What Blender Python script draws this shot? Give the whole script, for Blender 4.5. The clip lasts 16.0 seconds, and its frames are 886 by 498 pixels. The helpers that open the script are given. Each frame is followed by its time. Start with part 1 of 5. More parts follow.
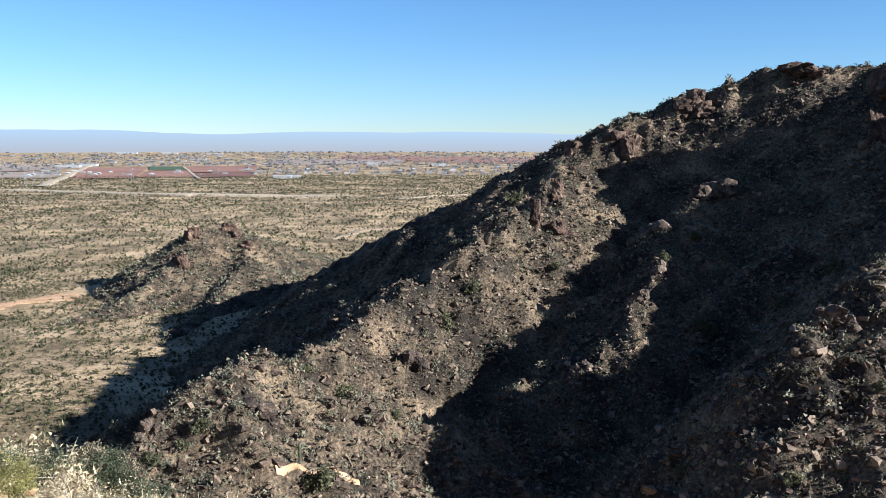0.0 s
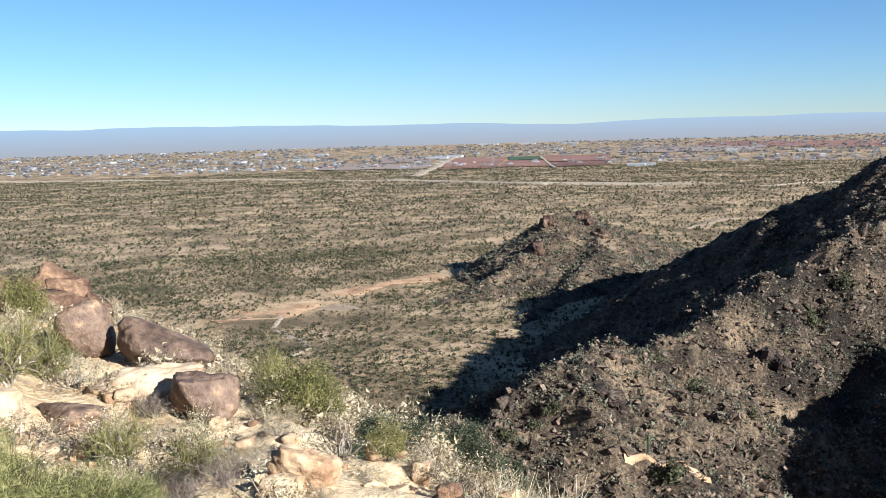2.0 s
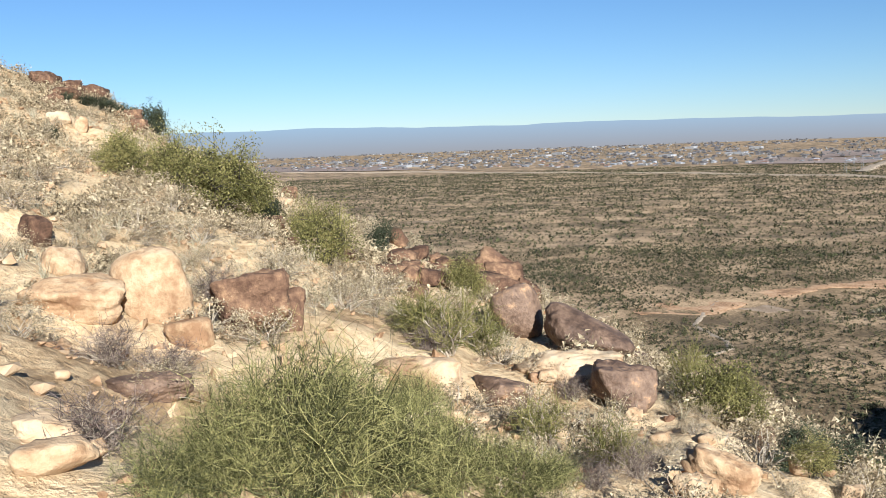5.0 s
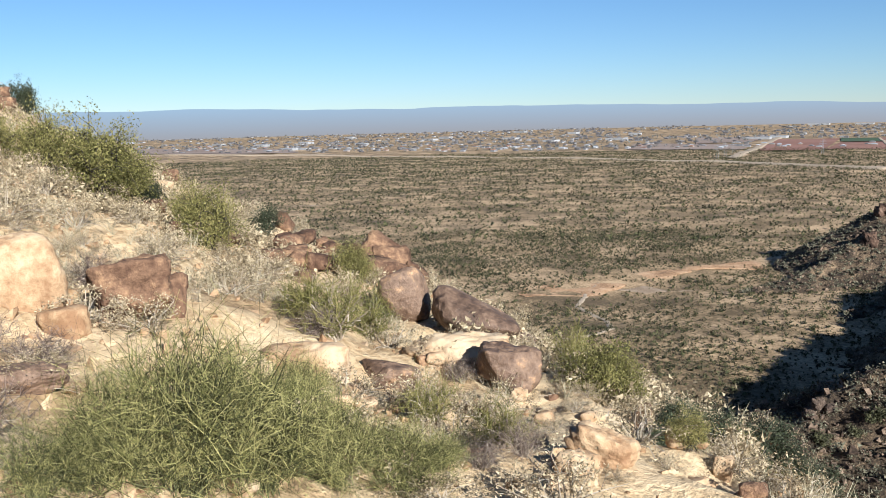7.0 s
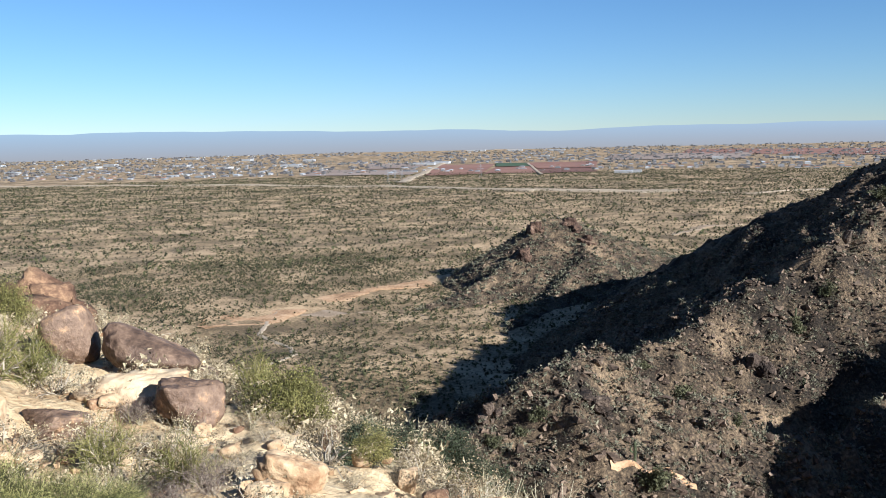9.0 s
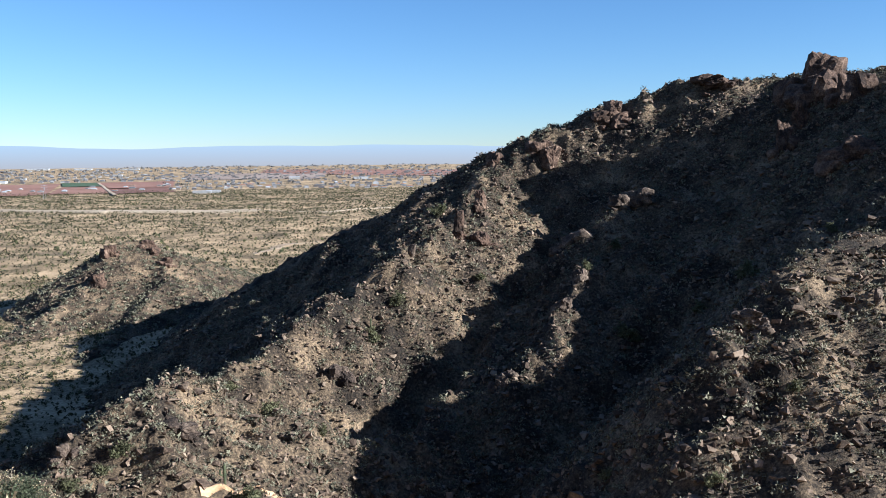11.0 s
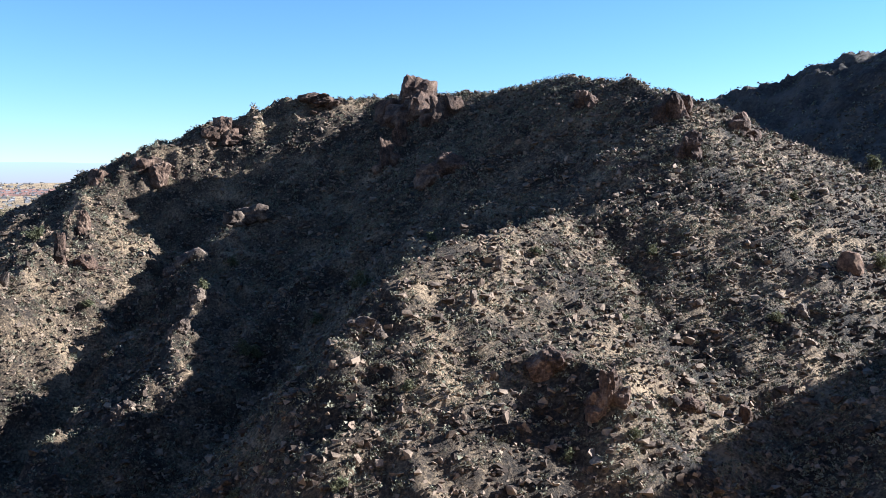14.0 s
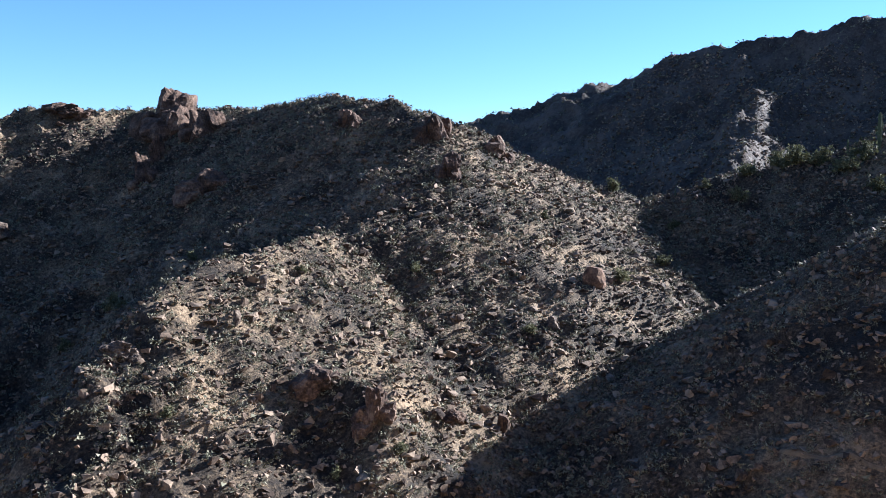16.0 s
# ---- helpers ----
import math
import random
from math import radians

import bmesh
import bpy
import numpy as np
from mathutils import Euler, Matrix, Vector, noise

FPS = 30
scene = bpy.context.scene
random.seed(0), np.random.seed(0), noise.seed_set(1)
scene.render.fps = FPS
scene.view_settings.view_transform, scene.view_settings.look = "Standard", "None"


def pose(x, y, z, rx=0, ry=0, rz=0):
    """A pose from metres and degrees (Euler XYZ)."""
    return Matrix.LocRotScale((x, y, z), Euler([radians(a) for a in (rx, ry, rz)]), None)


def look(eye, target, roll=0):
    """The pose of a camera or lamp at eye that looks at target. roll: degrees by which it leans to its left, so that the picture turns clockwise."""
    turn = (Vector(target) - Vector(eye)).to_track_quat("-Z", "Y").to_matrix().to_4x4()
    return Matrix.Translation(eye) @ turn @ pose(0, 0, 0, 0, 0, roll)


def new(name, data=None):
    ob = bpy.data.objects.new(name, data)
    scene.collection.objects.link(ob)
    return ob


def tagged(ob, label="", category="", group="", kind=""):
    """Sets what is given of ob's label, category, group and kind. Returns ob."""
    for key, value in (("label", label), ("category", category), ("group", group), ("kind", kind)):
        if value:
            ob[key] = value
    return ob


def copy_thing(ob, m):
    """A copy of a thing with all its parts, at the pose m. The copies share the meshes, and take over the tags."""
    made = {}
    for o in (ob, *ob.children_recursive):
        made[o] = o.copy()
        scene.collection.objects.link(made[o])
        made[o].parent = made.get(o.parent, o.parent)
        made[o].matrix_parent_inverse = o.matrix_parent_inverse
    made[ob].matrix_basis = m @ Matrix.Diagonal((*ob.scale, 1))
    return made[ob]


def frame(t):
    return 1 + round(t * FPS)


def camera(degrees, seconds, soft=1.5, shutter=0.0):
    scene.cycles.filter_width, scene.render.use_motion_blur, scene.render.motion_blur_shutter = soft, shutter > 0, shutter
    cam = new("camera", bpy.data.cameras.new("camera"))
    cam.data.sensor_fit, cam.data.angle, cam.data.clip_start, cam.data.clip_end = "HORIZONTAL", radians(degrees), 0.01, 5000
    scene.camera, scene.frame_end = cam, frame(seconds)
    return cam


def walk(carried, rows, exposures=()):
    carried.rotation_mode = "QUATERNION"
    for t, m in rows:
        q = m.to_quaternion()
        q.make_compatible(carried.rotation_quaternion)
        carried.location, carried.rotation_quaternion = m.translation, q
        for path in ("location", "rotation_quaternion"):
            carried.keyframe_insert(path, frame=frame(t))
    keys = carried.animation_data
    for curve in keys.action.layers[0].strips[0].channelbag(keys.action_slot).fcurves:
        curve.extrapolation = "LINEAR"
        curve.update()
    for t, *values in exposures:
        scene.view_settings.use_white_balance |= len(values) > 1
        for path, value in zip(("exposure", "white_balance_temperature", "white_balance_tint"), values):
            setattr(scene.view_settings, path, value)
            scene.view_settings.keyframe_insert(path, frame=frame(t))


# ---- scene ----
LENS = 52.17
PATH = [
    (0.0, 83.075, -0.084, 0.010),
    (0.5, 82.908, 0.721, 3.597),
    (1.0, 82.689, 1.100, 9.190),
    (1.5, 82.638, 1.364, 15.570),
    (2.0, 82.626, 1.606, 22.019),
    (2.5, 82.715, 2.047, 28.433),
    (3.0, 82.891, 2.318, 34.888),
    (3.5, 83.198, 2.333, 41.115),
    (4.0, 83.347, 2.219, 45.461),
    (4.7, 83.304, 2.204, 48.416),
    (5.2, 82.965, 2.184, 48.564),
    (5.8, 82.482, 2.113, 47.185),
    (6.5, 81.916, 1.450, 44.447),
    (7.0, 81.828, 1.473, 41.504),
    (7.5, 81.983, 1.569, 37.642),
    (8.0, 82.354, 1.552, 32.950),
    (8.5, 82.698, 1.472, 27.431),
    (9.0, 82.995, 1.336, 21.229),
    (9.5, 83.319, 0.982, 14.379),
    (10.0, 83.618, 0.686, 7.524),
    (10.7, 83.858, 0.485, -1.408),
    (11.2, 83.817, 0.504, -7.048),
    (11.7, 83.715, 0.602, -11.940),
    (12.5, 83.696, 0.677, -18.287),
    (13.0, 83.799, 0.779, -21.802),
    (13.5, 84.065, 0.847, -25.340),
    (14.0, 84.600, 0.807, -28.942),
    (14.5, 85.398, 0.715, -32.558),
    (15.0, 86.174, 0.620, -36.210),
    (15.5, 86.360, 0.381, -39.870),
    (16.0, 85.652, 0.011, -43.700),
]
cam = camera(LENS, 16.0, soft=0.7)
walk(cam, [(t, pose(0, 0, 0, rx, ry, rz)) for t, rx, ry, rz in PATH], exposures=[(0.0, 1.83, 5000, 6), (2.0, 1.6, 5070, 7), (4.0, 1.37, 5240, 8), (7.0, 1.35, 5240, 8), (9.0, 1.48, 5080, 7), (12.5, 2.11, 4960, 7), (16.0, 2.42, 4870, 10)])

# ---- world, sun ----
SUN_AZ, SUN_EL = -111.3, 23.3
world = bpy.data.worlds.new("sky")
scene.world = world
world.use_nodes = True
wn = world.node_tree
sky = wn.nodes.new("ShaderNodeTexSky")
sky.sky_type = "NISHITA"
sky.sun_disc = False
sky.sun_elevation = radians(SUN_EL)
sky.sun_rotation = radians(-SUN_AZ)
sky.altitude = 400
sky.air_density = 0.9
sky.dust_density = 0.0
sky.ozone_density = 3.5
wn.links.new(sky.outputs[0], wn.nodes["Background"].inputs[0])
wn.nodes["Background"].inputs[1].default_value = 0.035


def away(az, el, r):
    """The place at azimuth az (left of straight ahead), elevation el and distance over the ground r from the viewpoint."""
    a = radians(az)
    return Vector((-r * math.sin(a), r * math.cos(a), r * math.tan(radians(el))))


sun = new("sun", bpy.data.lights.new("sun", "SUN"))
sun.data.energy = 5.0
sun.data.angle = radians(0.53)
sun.data.color = (1.0, 0.89, 0.74)
sun.matrix_world = look(away(SUN_AZ, SUN_EL, 900), (0, 0, 0))
tagged(sun, "low winter sun", "sun", kind="structure")

# ---- materials ----


def lin(h):
    """Linear colour from a hex code."""
    c = [int(h[i:i + 2], 16) / 255 for i in (0, 2, 4)]
    return tuple(v / 12.92 if v < 0.04045 else ((v + 0.055) / 1.055) ** 2.4 for v in c) + (1.0,)


def surface(name, stops, scale, rough=0.9, bump=0.3, fine=8.0, contrast=1.0, island=0.0, objrand=0.0, translucent=0.0, bump_dist=0.02):
    """A dull natural surface: colour stops picked by two scales of noise, with fine relief; island varies joined pieces, objrand whole objects."""
    m = bpy.data.materials.new(name)
    m.use_nodes = True
    nt = m.node_tree
    n, l = nt.nodes, nt.links
    bsdf = n["Principled BSDF"]
    bsdf.inputs["Roughness"].default_value = rough
    bsdf.inputs["Specular IOR Level"].default_value = 0.25
    geo = n.new("ShaderNodeNewGeometry")
    big = n.new("ShaderNodeTexNoise")
    big.inputs["Scale"].default_value = scale
    big.inputs["Detail"].default_value = 6
    big.inputs["Roughness"].default_value = 0.62
    small = n.new("ShaderNodeTexNoise")
    small.inputs["Scale"].default_value = scale * fine
    small.inputs["Detail"].default_value = 5
    small.inputs["Roughness"].default_value = 0.7
    l.new(geo.outputs["Position"], big.inputs["Vector"])
    l.new(geo.outputs["Position"], small.inputs["Vector"])
    mix = n.new("ShaderNodeMath")
    mix.operation = "ADD"
    l.new(big.outputs["Fac"], mix.inputs[0])
    half = n.new("ShaderNodeMath")
    half.operation = "MULTIPLY_ADD"
    half.inputs[1].default_value = 0.8
    half.inputs[2].default_value = -0.4
    l.new(small.outputs["Fac"], half.inputs[0])
    l.new(half.outputs[0], mix.inputs[1])
    last = mix.outputs[0]
    for amount, node_type, socket in ((island, "ShaderNodeNewGeometry", "Random Per Island"), (objrand, "ShaderNodeObjectInfo", "Random")):
        if amount:
            src = n.new(node_type)
            ma = n.new("ShaderNodeMath")
            ma.operation = "MULTIPLY_ADD"
            ma.inputs[1].default_value = amount
            l.new(src.outputs[socket], ma.inputs[0])
            l.new(last, ma.inputs[2])
            sub = n.new("ShaderNodeMath")
            sub.operation = "SUBTRACT"
            sub.inputs[1].default_value = amount / 2
            l.new(ma.outputs[0], sub.inputs[0])
            last = sub.outputs[0]
    ramp = n.new("ShaderNodeValToRGB")
    el = ramp.color_ramp.elements
    while len(el) < len(stops):
        el.new(0.5)
    for e, (p, c) in zip(el, stops):
        e.position = 0.5 + (p - 0.5) / contrast
        e.color = lin(c) if isinstance(c, str) else (*c, 1)
    l.new(last, ramp.inputs[0])
    l.new(ramp.outputs[0], bsdf.inputs["Base Color"])
    if bump:
        b = n.new("ShaderNodeBump")
        b.inputs["Strength"].default_value = bump
        b.inputs["Distance"].default_value = bump_dist
        l.new(small.outputs["Fac"], b.inputs["Height"])
        l.new(b.outputs[0], bsdf.inputs["Normal"])
    if translucent:
        t = n.new("ShaderNodeBsdfTranslucent")
        l.new(ramp.outputs[0], t.inputs["Color"])
        ms = n.new("ShaderNodeMixShader")
        ms.inputs[0].default_value = translucent
        l.new(bsdf.outputs[0], ms.inputs[1])
        l.new(t.outputs[0], ms.inputs[2])
        l.new(ms.outputs[0], n["Material Output"].inputs[0])
    return m


M = {}
M["desert"] = surface("desert_soil", [(0.28, (0.098, 0.067, 0.033)), (0.42, (0.17, 0.117, 0.059)), (0.55, (0.268, 0.183, 0.097)), (0.72, (0.42, 0.292, 0.164))], 0.03, fine=26, bump=0.0, contrast=1.5)
# near-black stops speckle the soil, painting the small shadows between stones and bushes
M["slope"] = surface("rocky_slope", [(0.26, (0.0125, 0.0086, 0.0054)), (0.43, (0.04, 0.0275, 0.0165)), (0.58, (0.1, 0.069, 0.04)), (0.8, (0.25, 0.172, 0.099))], 0.07, fine=24, bump=1.0, bump_dist=0.6, contrast=1.4)
M["mountain"] = surface("far_slope", [(0.3, (0.0313, 0.023, 0.0181)), (0.5, (0.0661, 0.0494, 0.0383)), (0.7, (0.104, 0.078, 0.0592))], 0.03, fine=14, bump=0.9, bump_dist=2.0, contrast=1.3)
M["rock"] = surface("desert_rock", [(0.25, (0.03, 0.019, 0.012)), (0.42, (0.082, 0.054, 0.035)), (0.58, (0.145, 0.1, 0.066)), (0.85, (0.225, 0.163, 0.11))], 0.5, fine=6, bump=0.7, bump_dist=0.1, island=0.5)
M["granite"] = surface("pale_granite", [(0.28, (0.209, 0.117, 0.0574)), (0.42, (0.322, 0.209, 0.111)), (0.56, (0.426, 0.304, 0.178)), (0.8, (0.496, 0.383, 0.248))], 0.8, fine=7, bump=0.8, bump_dist=0.05, objrand=0.12)
M["varnish"] = surface("desert_varnish", [(0.30, (0.052, 0.032, 0.021)), (0.46, (0.115, 0.071, 0.045)), (0.6, (0.185, 0.12, 0.077)), (0.69, (0.33, 0.20, 0.105)), (0.8, (0.5, 0.37, 0.23))], 1.1, fine=6, bump=0.9, bump_dist=0.06, rough=0.6)
M["hillside"] = surface("sandy_hillside", [(0.28, (0.235, 0.152, 0.073)), (0.43, (0.4, 0.275, 0.142)), (0.56, (0.52, 0.38, 0.212)), (0.75, (0.58, 0.445, 0.27))], 0.5, fine=14, bump=0.9, bump_dist=0.08)
M["scrub"] = surface("desert_scrub", [(0.3, (0.013, 0.0145, 0.006)), (0.5, (0.033, 0.035, 0.0135)), (0.7, (0.085, 0.08, 0.034))], 0.05, fine=8, bump=0, island=0.6, translucent=0.1)
M["bursage"] = surface("low_bursage", [(0.3, (0.0418, 0.0362, 0.0181)), (0.5, (0.0766, 0.064, 0.0334)), (0.7, (0.125, 0.103, 0.0592))], 0.05, fine=8, bump=0, island=0.4, translucent=0.12)
M["hillscrub"] = surface("slope_scrub", [(0.26, (0.05, 0.0455, 0.027)), (0.5, (0.11, 0.1, 0.062)), (0.74, (0.188, 0.168, 0.11))], 0.2, fine=8, bump=0, island=0.5, translucent=0.06)
M["haze"] = bpy.data.materials.new("painted_haze_glow")
M["haze"].use_nodes = True

# ---- shapes ----


def hash2(ix, iy, seed):
    h = (ix.astype(np.int64) * 374761393 + iy.astype(np.int64) * 668265263 + seed * 974634777) & 0xFFFFFFFF
    h = ((h ^ (h >> 13)) * 1274126177) & 0xFFFFFFFF
    return ((h ^ (h >> 16)) & 0xFFFFFF) / float(0x1000000)


def vnoise(x, y, seed=0):
    """Smooth random relief, -1 to 1, with features one metre apart."""
    ix, iy = np.floor(x), np.floor(y)
    fx, fy = x - ix, y - iy
    fx, fy = fx * fx * fx * (fx * (fx * 6 - 15) + 10), fy * fy * fy * (fy * (fy * 6 - 15) + 10)
    a, b = hash2(ix, iy, seed), hash2(ix + 1, iy, seed)
    c, d = hash2(ix, iy + 1, seed), hash2(ix + 1, iy + 1, seed)
    return 2 * (a + (b - a) * fx + (c - a) * fy + (a - b - c + d) * fx * fy) - 1


def fbm(x, y, size, octaves=4, gain=0.5, seed=0, ridged=False):
    x, y = np.asarray(x, float) / size, np.asarray(y, float) / size
    total, amp = 0, 1.0
    for k in range(octaves):
        v = vnoise(x, y, seed + 17 * k)
        total = total + amp * (1 - 2 * np.abs(v) if ridged else v)
        amp *= gain
        x, y = 1.63 * x + 1.17 * y + 5.2, -1.17 * x + 1.63 * y + 1.3
    return total


def smax(a, b, k):
    h = np.clip(0.5 + 0.5 * (a - b) / k, 0, 1)
    return b + (a - b) * h + k * h * (1 - h)


def tent(x, y, line, left, right, width=1e9):
    """Height of a ridge whose crest follows line (points from high to low or along); it falls off at the slopes left and right of its direction,
    growing gentler over the given width."""
    best = np.full(np.shape(x), -1e9)
    for p, q in zip(line, line[1:]):
        dx, dy = q[0] - p[0], q[1] - p[1]
        l2 = dx * dx + dy * dy
        t = np.clip(((x - p[0]) * dx + (y - p[1]) * dy) / l2, 0, 1)
        ox, oy = x - (p[0] + t * dx), y - (p[1] + t * dy)
        d = np.hypot(ox, oy)
        side = (dx * oy - dy * ox) / (np.sqrt(l2) * np.maximum(d, 1e-6))
        s = right + (left - right) * (0.5 + 0.5 * np.clip(side * 1.5, -1, 1))
        fall = s * width * (1 - np.exp(-d / width)) if width < 1e8 else s * d
        best = np.maximum(best, p[2] + t * (q[2] - p[2]) - fall)
    return best


def mesh_of(name, verts, faces, material, smooth=False):
    """A mesh from arrays: verts n x 3, faces m x 3 or m x 4."""
    me = bpy.data.meshes.new(name)
    faces = np.asarray(faces, np.int32)
    k = faces.shape[1]
    me.vertices.add(len(verts))
    me.vertices.foreach_set("co", np.asarray(verts, np.float32).ravel())
    me.loops.add(faces.size)
    me.loops.foreach_set("vertex_index", faces.ravel())
    me.polygons.add(len(faces))
    me.polygons.foreach_set("loop_start", np.arange(0, faces.size, k, dtype=np.int32))
    me.polygons.foreach_set("loop_total", np.full(len(faces), k, np.int32))
    me.polygons.foreach_set("use_smooth", np.full(len(faces), smooth, bool))
    me.update(calc_edges=True)
    me.materials.append(material)
    return me


def grid_faces(rows, cols, wrap=False):
    i, j = np.meshgrid(np.arange(rows - 1), np.arange(cols if wrap else cols - 1), indexing="ij")
    j2 = (j + 1) % cols
    return np.stack([i * cols + j, i * cols + j2, (i + 1) * cols + j2, (i + 1) * cols + j], -1).reshape(-1, 4)


def sheet(name, xs, ys, height, material, smooth=True):
    X, Y = np.meshgrid(xs, ys)
    Z = height(X, Y)
    return new(name, mesh_of(name, np.stack([X, Y, Z], -1).reshape(-1, 3), grid_faces(len(ys), len(xs)), material, smooth))


def scatter(name, base, places, sizes, turns, material, squash=None, tilt=None):
    """One joined mesh of copies of the base pieces (a list of vert and face arrays) at the places."""
    vs, fs, off = [], [], 0
    pick = np.arange(len(places)) % len(base)
    for k, (bv, bf) in enumerate(base):
        sel = pick == k
        if not sel.any():
            continue
        c, s = np.cos(turns[sel]), np.sin(turns[sel])
        v = bv[None] * sizes[sel][:, None, None] if sizes.ndim == 1 else bv[None] * sizes[sel][:, None, :]
        v = np.stack([v[..., 0] * c[:, None] - v[..., 1] * s[:, None], v[..., 0] * s[:, None] + v[..., 1] * c[:, None], v[..., 2]], -1) + places[sel][:, None, :]
        n = sel.sum()
        f = bf[None] + (np.arange(n) * len(bv))[:, None, None] + off
        vs.append(v.reshape(-1, 3))
        fs.append(f.reshape(-1, bf.shape[1]))
        off += n * len(bv)
    return new(name, mesh_of(name, np.concatenate(vs), np.concatenate(fs), material))


def hull_rock(seed, points=14, flat=0.75):
    """An angular rock about 1 m across, resting a little sunk at z = 0: vert and triangle arrays."""
    rng = random.Random(seed)
    bm = bmesh.new()
    for _ in range(points):
        v = Vector((rng.gauss(0, 1), rng.gauss(0, 1), rng.gauss(0, 1))).normalized() * rng.uniform(0.42, 0.56)
        bm.verts.new((v.x * rng.uniform(0.9, 1.1), v.y * 0.9, v.z * flat + 0.22))
    res = bmesh.ops.convex_hull(bm, input=bm.verts)
    bmesh.ops.delete(bm, geom=[g for g in res["geom_interior"] if isinstance(g, bmesh.types.BMVert)], context="VERTS")
    bmesh.ops.triangulate(bm, faces=bm.faces)
    bm.verts.index_update()
    v = np.array([p.co[:] for p in bm.verts])
    f = np.array([[p.index for p in q.verts] for q in bm.faces])
    bm.free()
    return v, f


def leaf_clump(seed, count, leaf=0.34, height=0.8):
    """A bush about 1 m across out of loose leaf-sized triangles in several lobes."""
    rng = np.random.RandomState(seed)
    lobes = rng.uniform(-0.28, 0.28, (5, 3)) * (1, 1, 0.5) + (0, 0, 0.42 * height)
    c = lobes[rng.randint(0, 5, count)] + rng.normal(0, 1, (count, 3)) * (0.15, 0.15, 0.13)
    c[:, 2] = np.clip(c[:, 2], 0.06, None)
    t = rng.normal(0, leaf / 2, (count, 3, 3))
    v = (c[:, None] + t).reshape(-1, 3)
    v[:, 2] = np.maximum(v[:, 2], -0.05)
    return v, np.arange(count * 3).reshape(-1, 3)


ROCKS = [hull_rock(k) for k in range(10)]
SMALL_ROCKS = [hull_rock(k, 9) for k in range(12)]
PEBBLES = [hull_rock(200 + k, 7) for k in range(16)]

# ---- the lie of the land ----


def plain_z(x, y):
    r = np.hypot(x, y)
    z = np.interp(r, [0, 250, 500, 900, 2300, 3500, 4950], [-78, -83.5, -85, -88, -90, -82, -53])
    return z + 1.4 * fbm(x, y, 90, 2, seed=5) * np.clip(r / 300, 0.3, 1) + 0.6 * fbm(x, y, 55, 1, seed=8) * (r < 1500)


def line(*pts):
    return [away(*p) for p in pts]


CREST = line((27.0, -16.00, 312), (20.0, -14.40, 351), (12.0, -11.60, 420), (8.4, -8.77, 470), (5.2, -7.20, 466), (3.0, -5.90, 445), (-0.6, -4.20, 404), (-5.5, -1.90, 369), (-7.4, -0.50, 358), (-9.9, 0.80, 357), (-12.5, 2.10, 357), (-18.9, 3.72, 364), (-25.5, 4.22, 365), (-32.7, 4.32, 313), (-36.0, 5.12, 289), (-39.5, 4.92, 263), (-42.8, 4.02, 244), (-45.0, 3.20, 245), (-47.0, 2.30, 247), (-50.4, 0.70, 249), (-53.5, -0.60, 253), (-56.0, -1.30, 254), (-58.2, -1.00, 256), (-61.5, 0.40, 259), (-64.7, 0.80, 259), (-67.7, 1.70, 263), (-69.6, 2.70, 268), (-79.5, 5.50, 300), (-95.0, 8.00, 316))
SHOULDER = line((-79.5, 3.68, 283), (-78.5, 0.47, 236), (-77.8, -2.60, 196), (-76.0, 0.97, 166), (-75.0, -9.43, 140), (-74.0, -18.37, 113))


def bare_face(x, y):
    return smax(tent(x, y, CREST, 0.6, 0.56), tent(x, y, SHOULDER, 0.77, 0.61), 3)


def march(fn, az, el, start, end, step):
    """The distance at which the sight line at az, el meets the surface fn."""
    r = np.arange(start, end, step)
    p = away(az, 0, 1)
    hit = np.nonzero(fn(p.x * r, p.y * r) > r * math.tan(radians(el)))[0]
    return float(r[hit[0]]) if len(hit) else float(end)


# crests of ribs (slopes on the sunny and on the shaded side) and floors of gullies
RIBS = [
    (line((-7.7, -2.90, 288), (-3.1, -5.80, 248), (0.1, -8.00, 223), (3.0, -10.45, 193), (8.1, -12.35, 163), (13.8, -14.80, 139), (19.3, -18.15, 132), (22.4, -20.25, 128), (25.0, -24.25, 124)), 0.62, 0.6),
    (line((-2.7, -9.70, 256), (0.9, -13.30, 236), (2.2, -16.00, 221), (4.2, -18.40, 210), (5.8, -22.00, 190)), 1.0, 0.74),
    (line((-19.4, -2.10, 283), (-16.2, -3.50, 275), (-13.6, -6.00, 258), (-14.0, -7.70, 239), (-12.7, -10.50, 210)), 0.57, 0.65),
    (line((-10.5, -12.50, 199), (-9.7, -14.50, 184), (-3.9, -17.80, 183), (-4.3, -21.20, 157)), 0.96, 0.71),
    (line((-42.8, 4.20, 304), (-42.6, 1.50, 247), (-41.5, -1.50, 203), (-37.0, -3.60, 191), (-33.0, -4.20, 172), (-29.0, -5.20, 160), (-25.6, -7.40, 147), (-22.6, -10.90, 136), (-20.7, -14.50, 127), (-21.8, -19.60, 113)), 0.54, 1.03),
    (line((-33.0, -11.60, 139), (-35.7, -11.90, 134), (-38.6, -13.20, 127), (-40.4, -14.90, 122), (-40.0, -16.40, 119)), 0.8, 1.2),
]
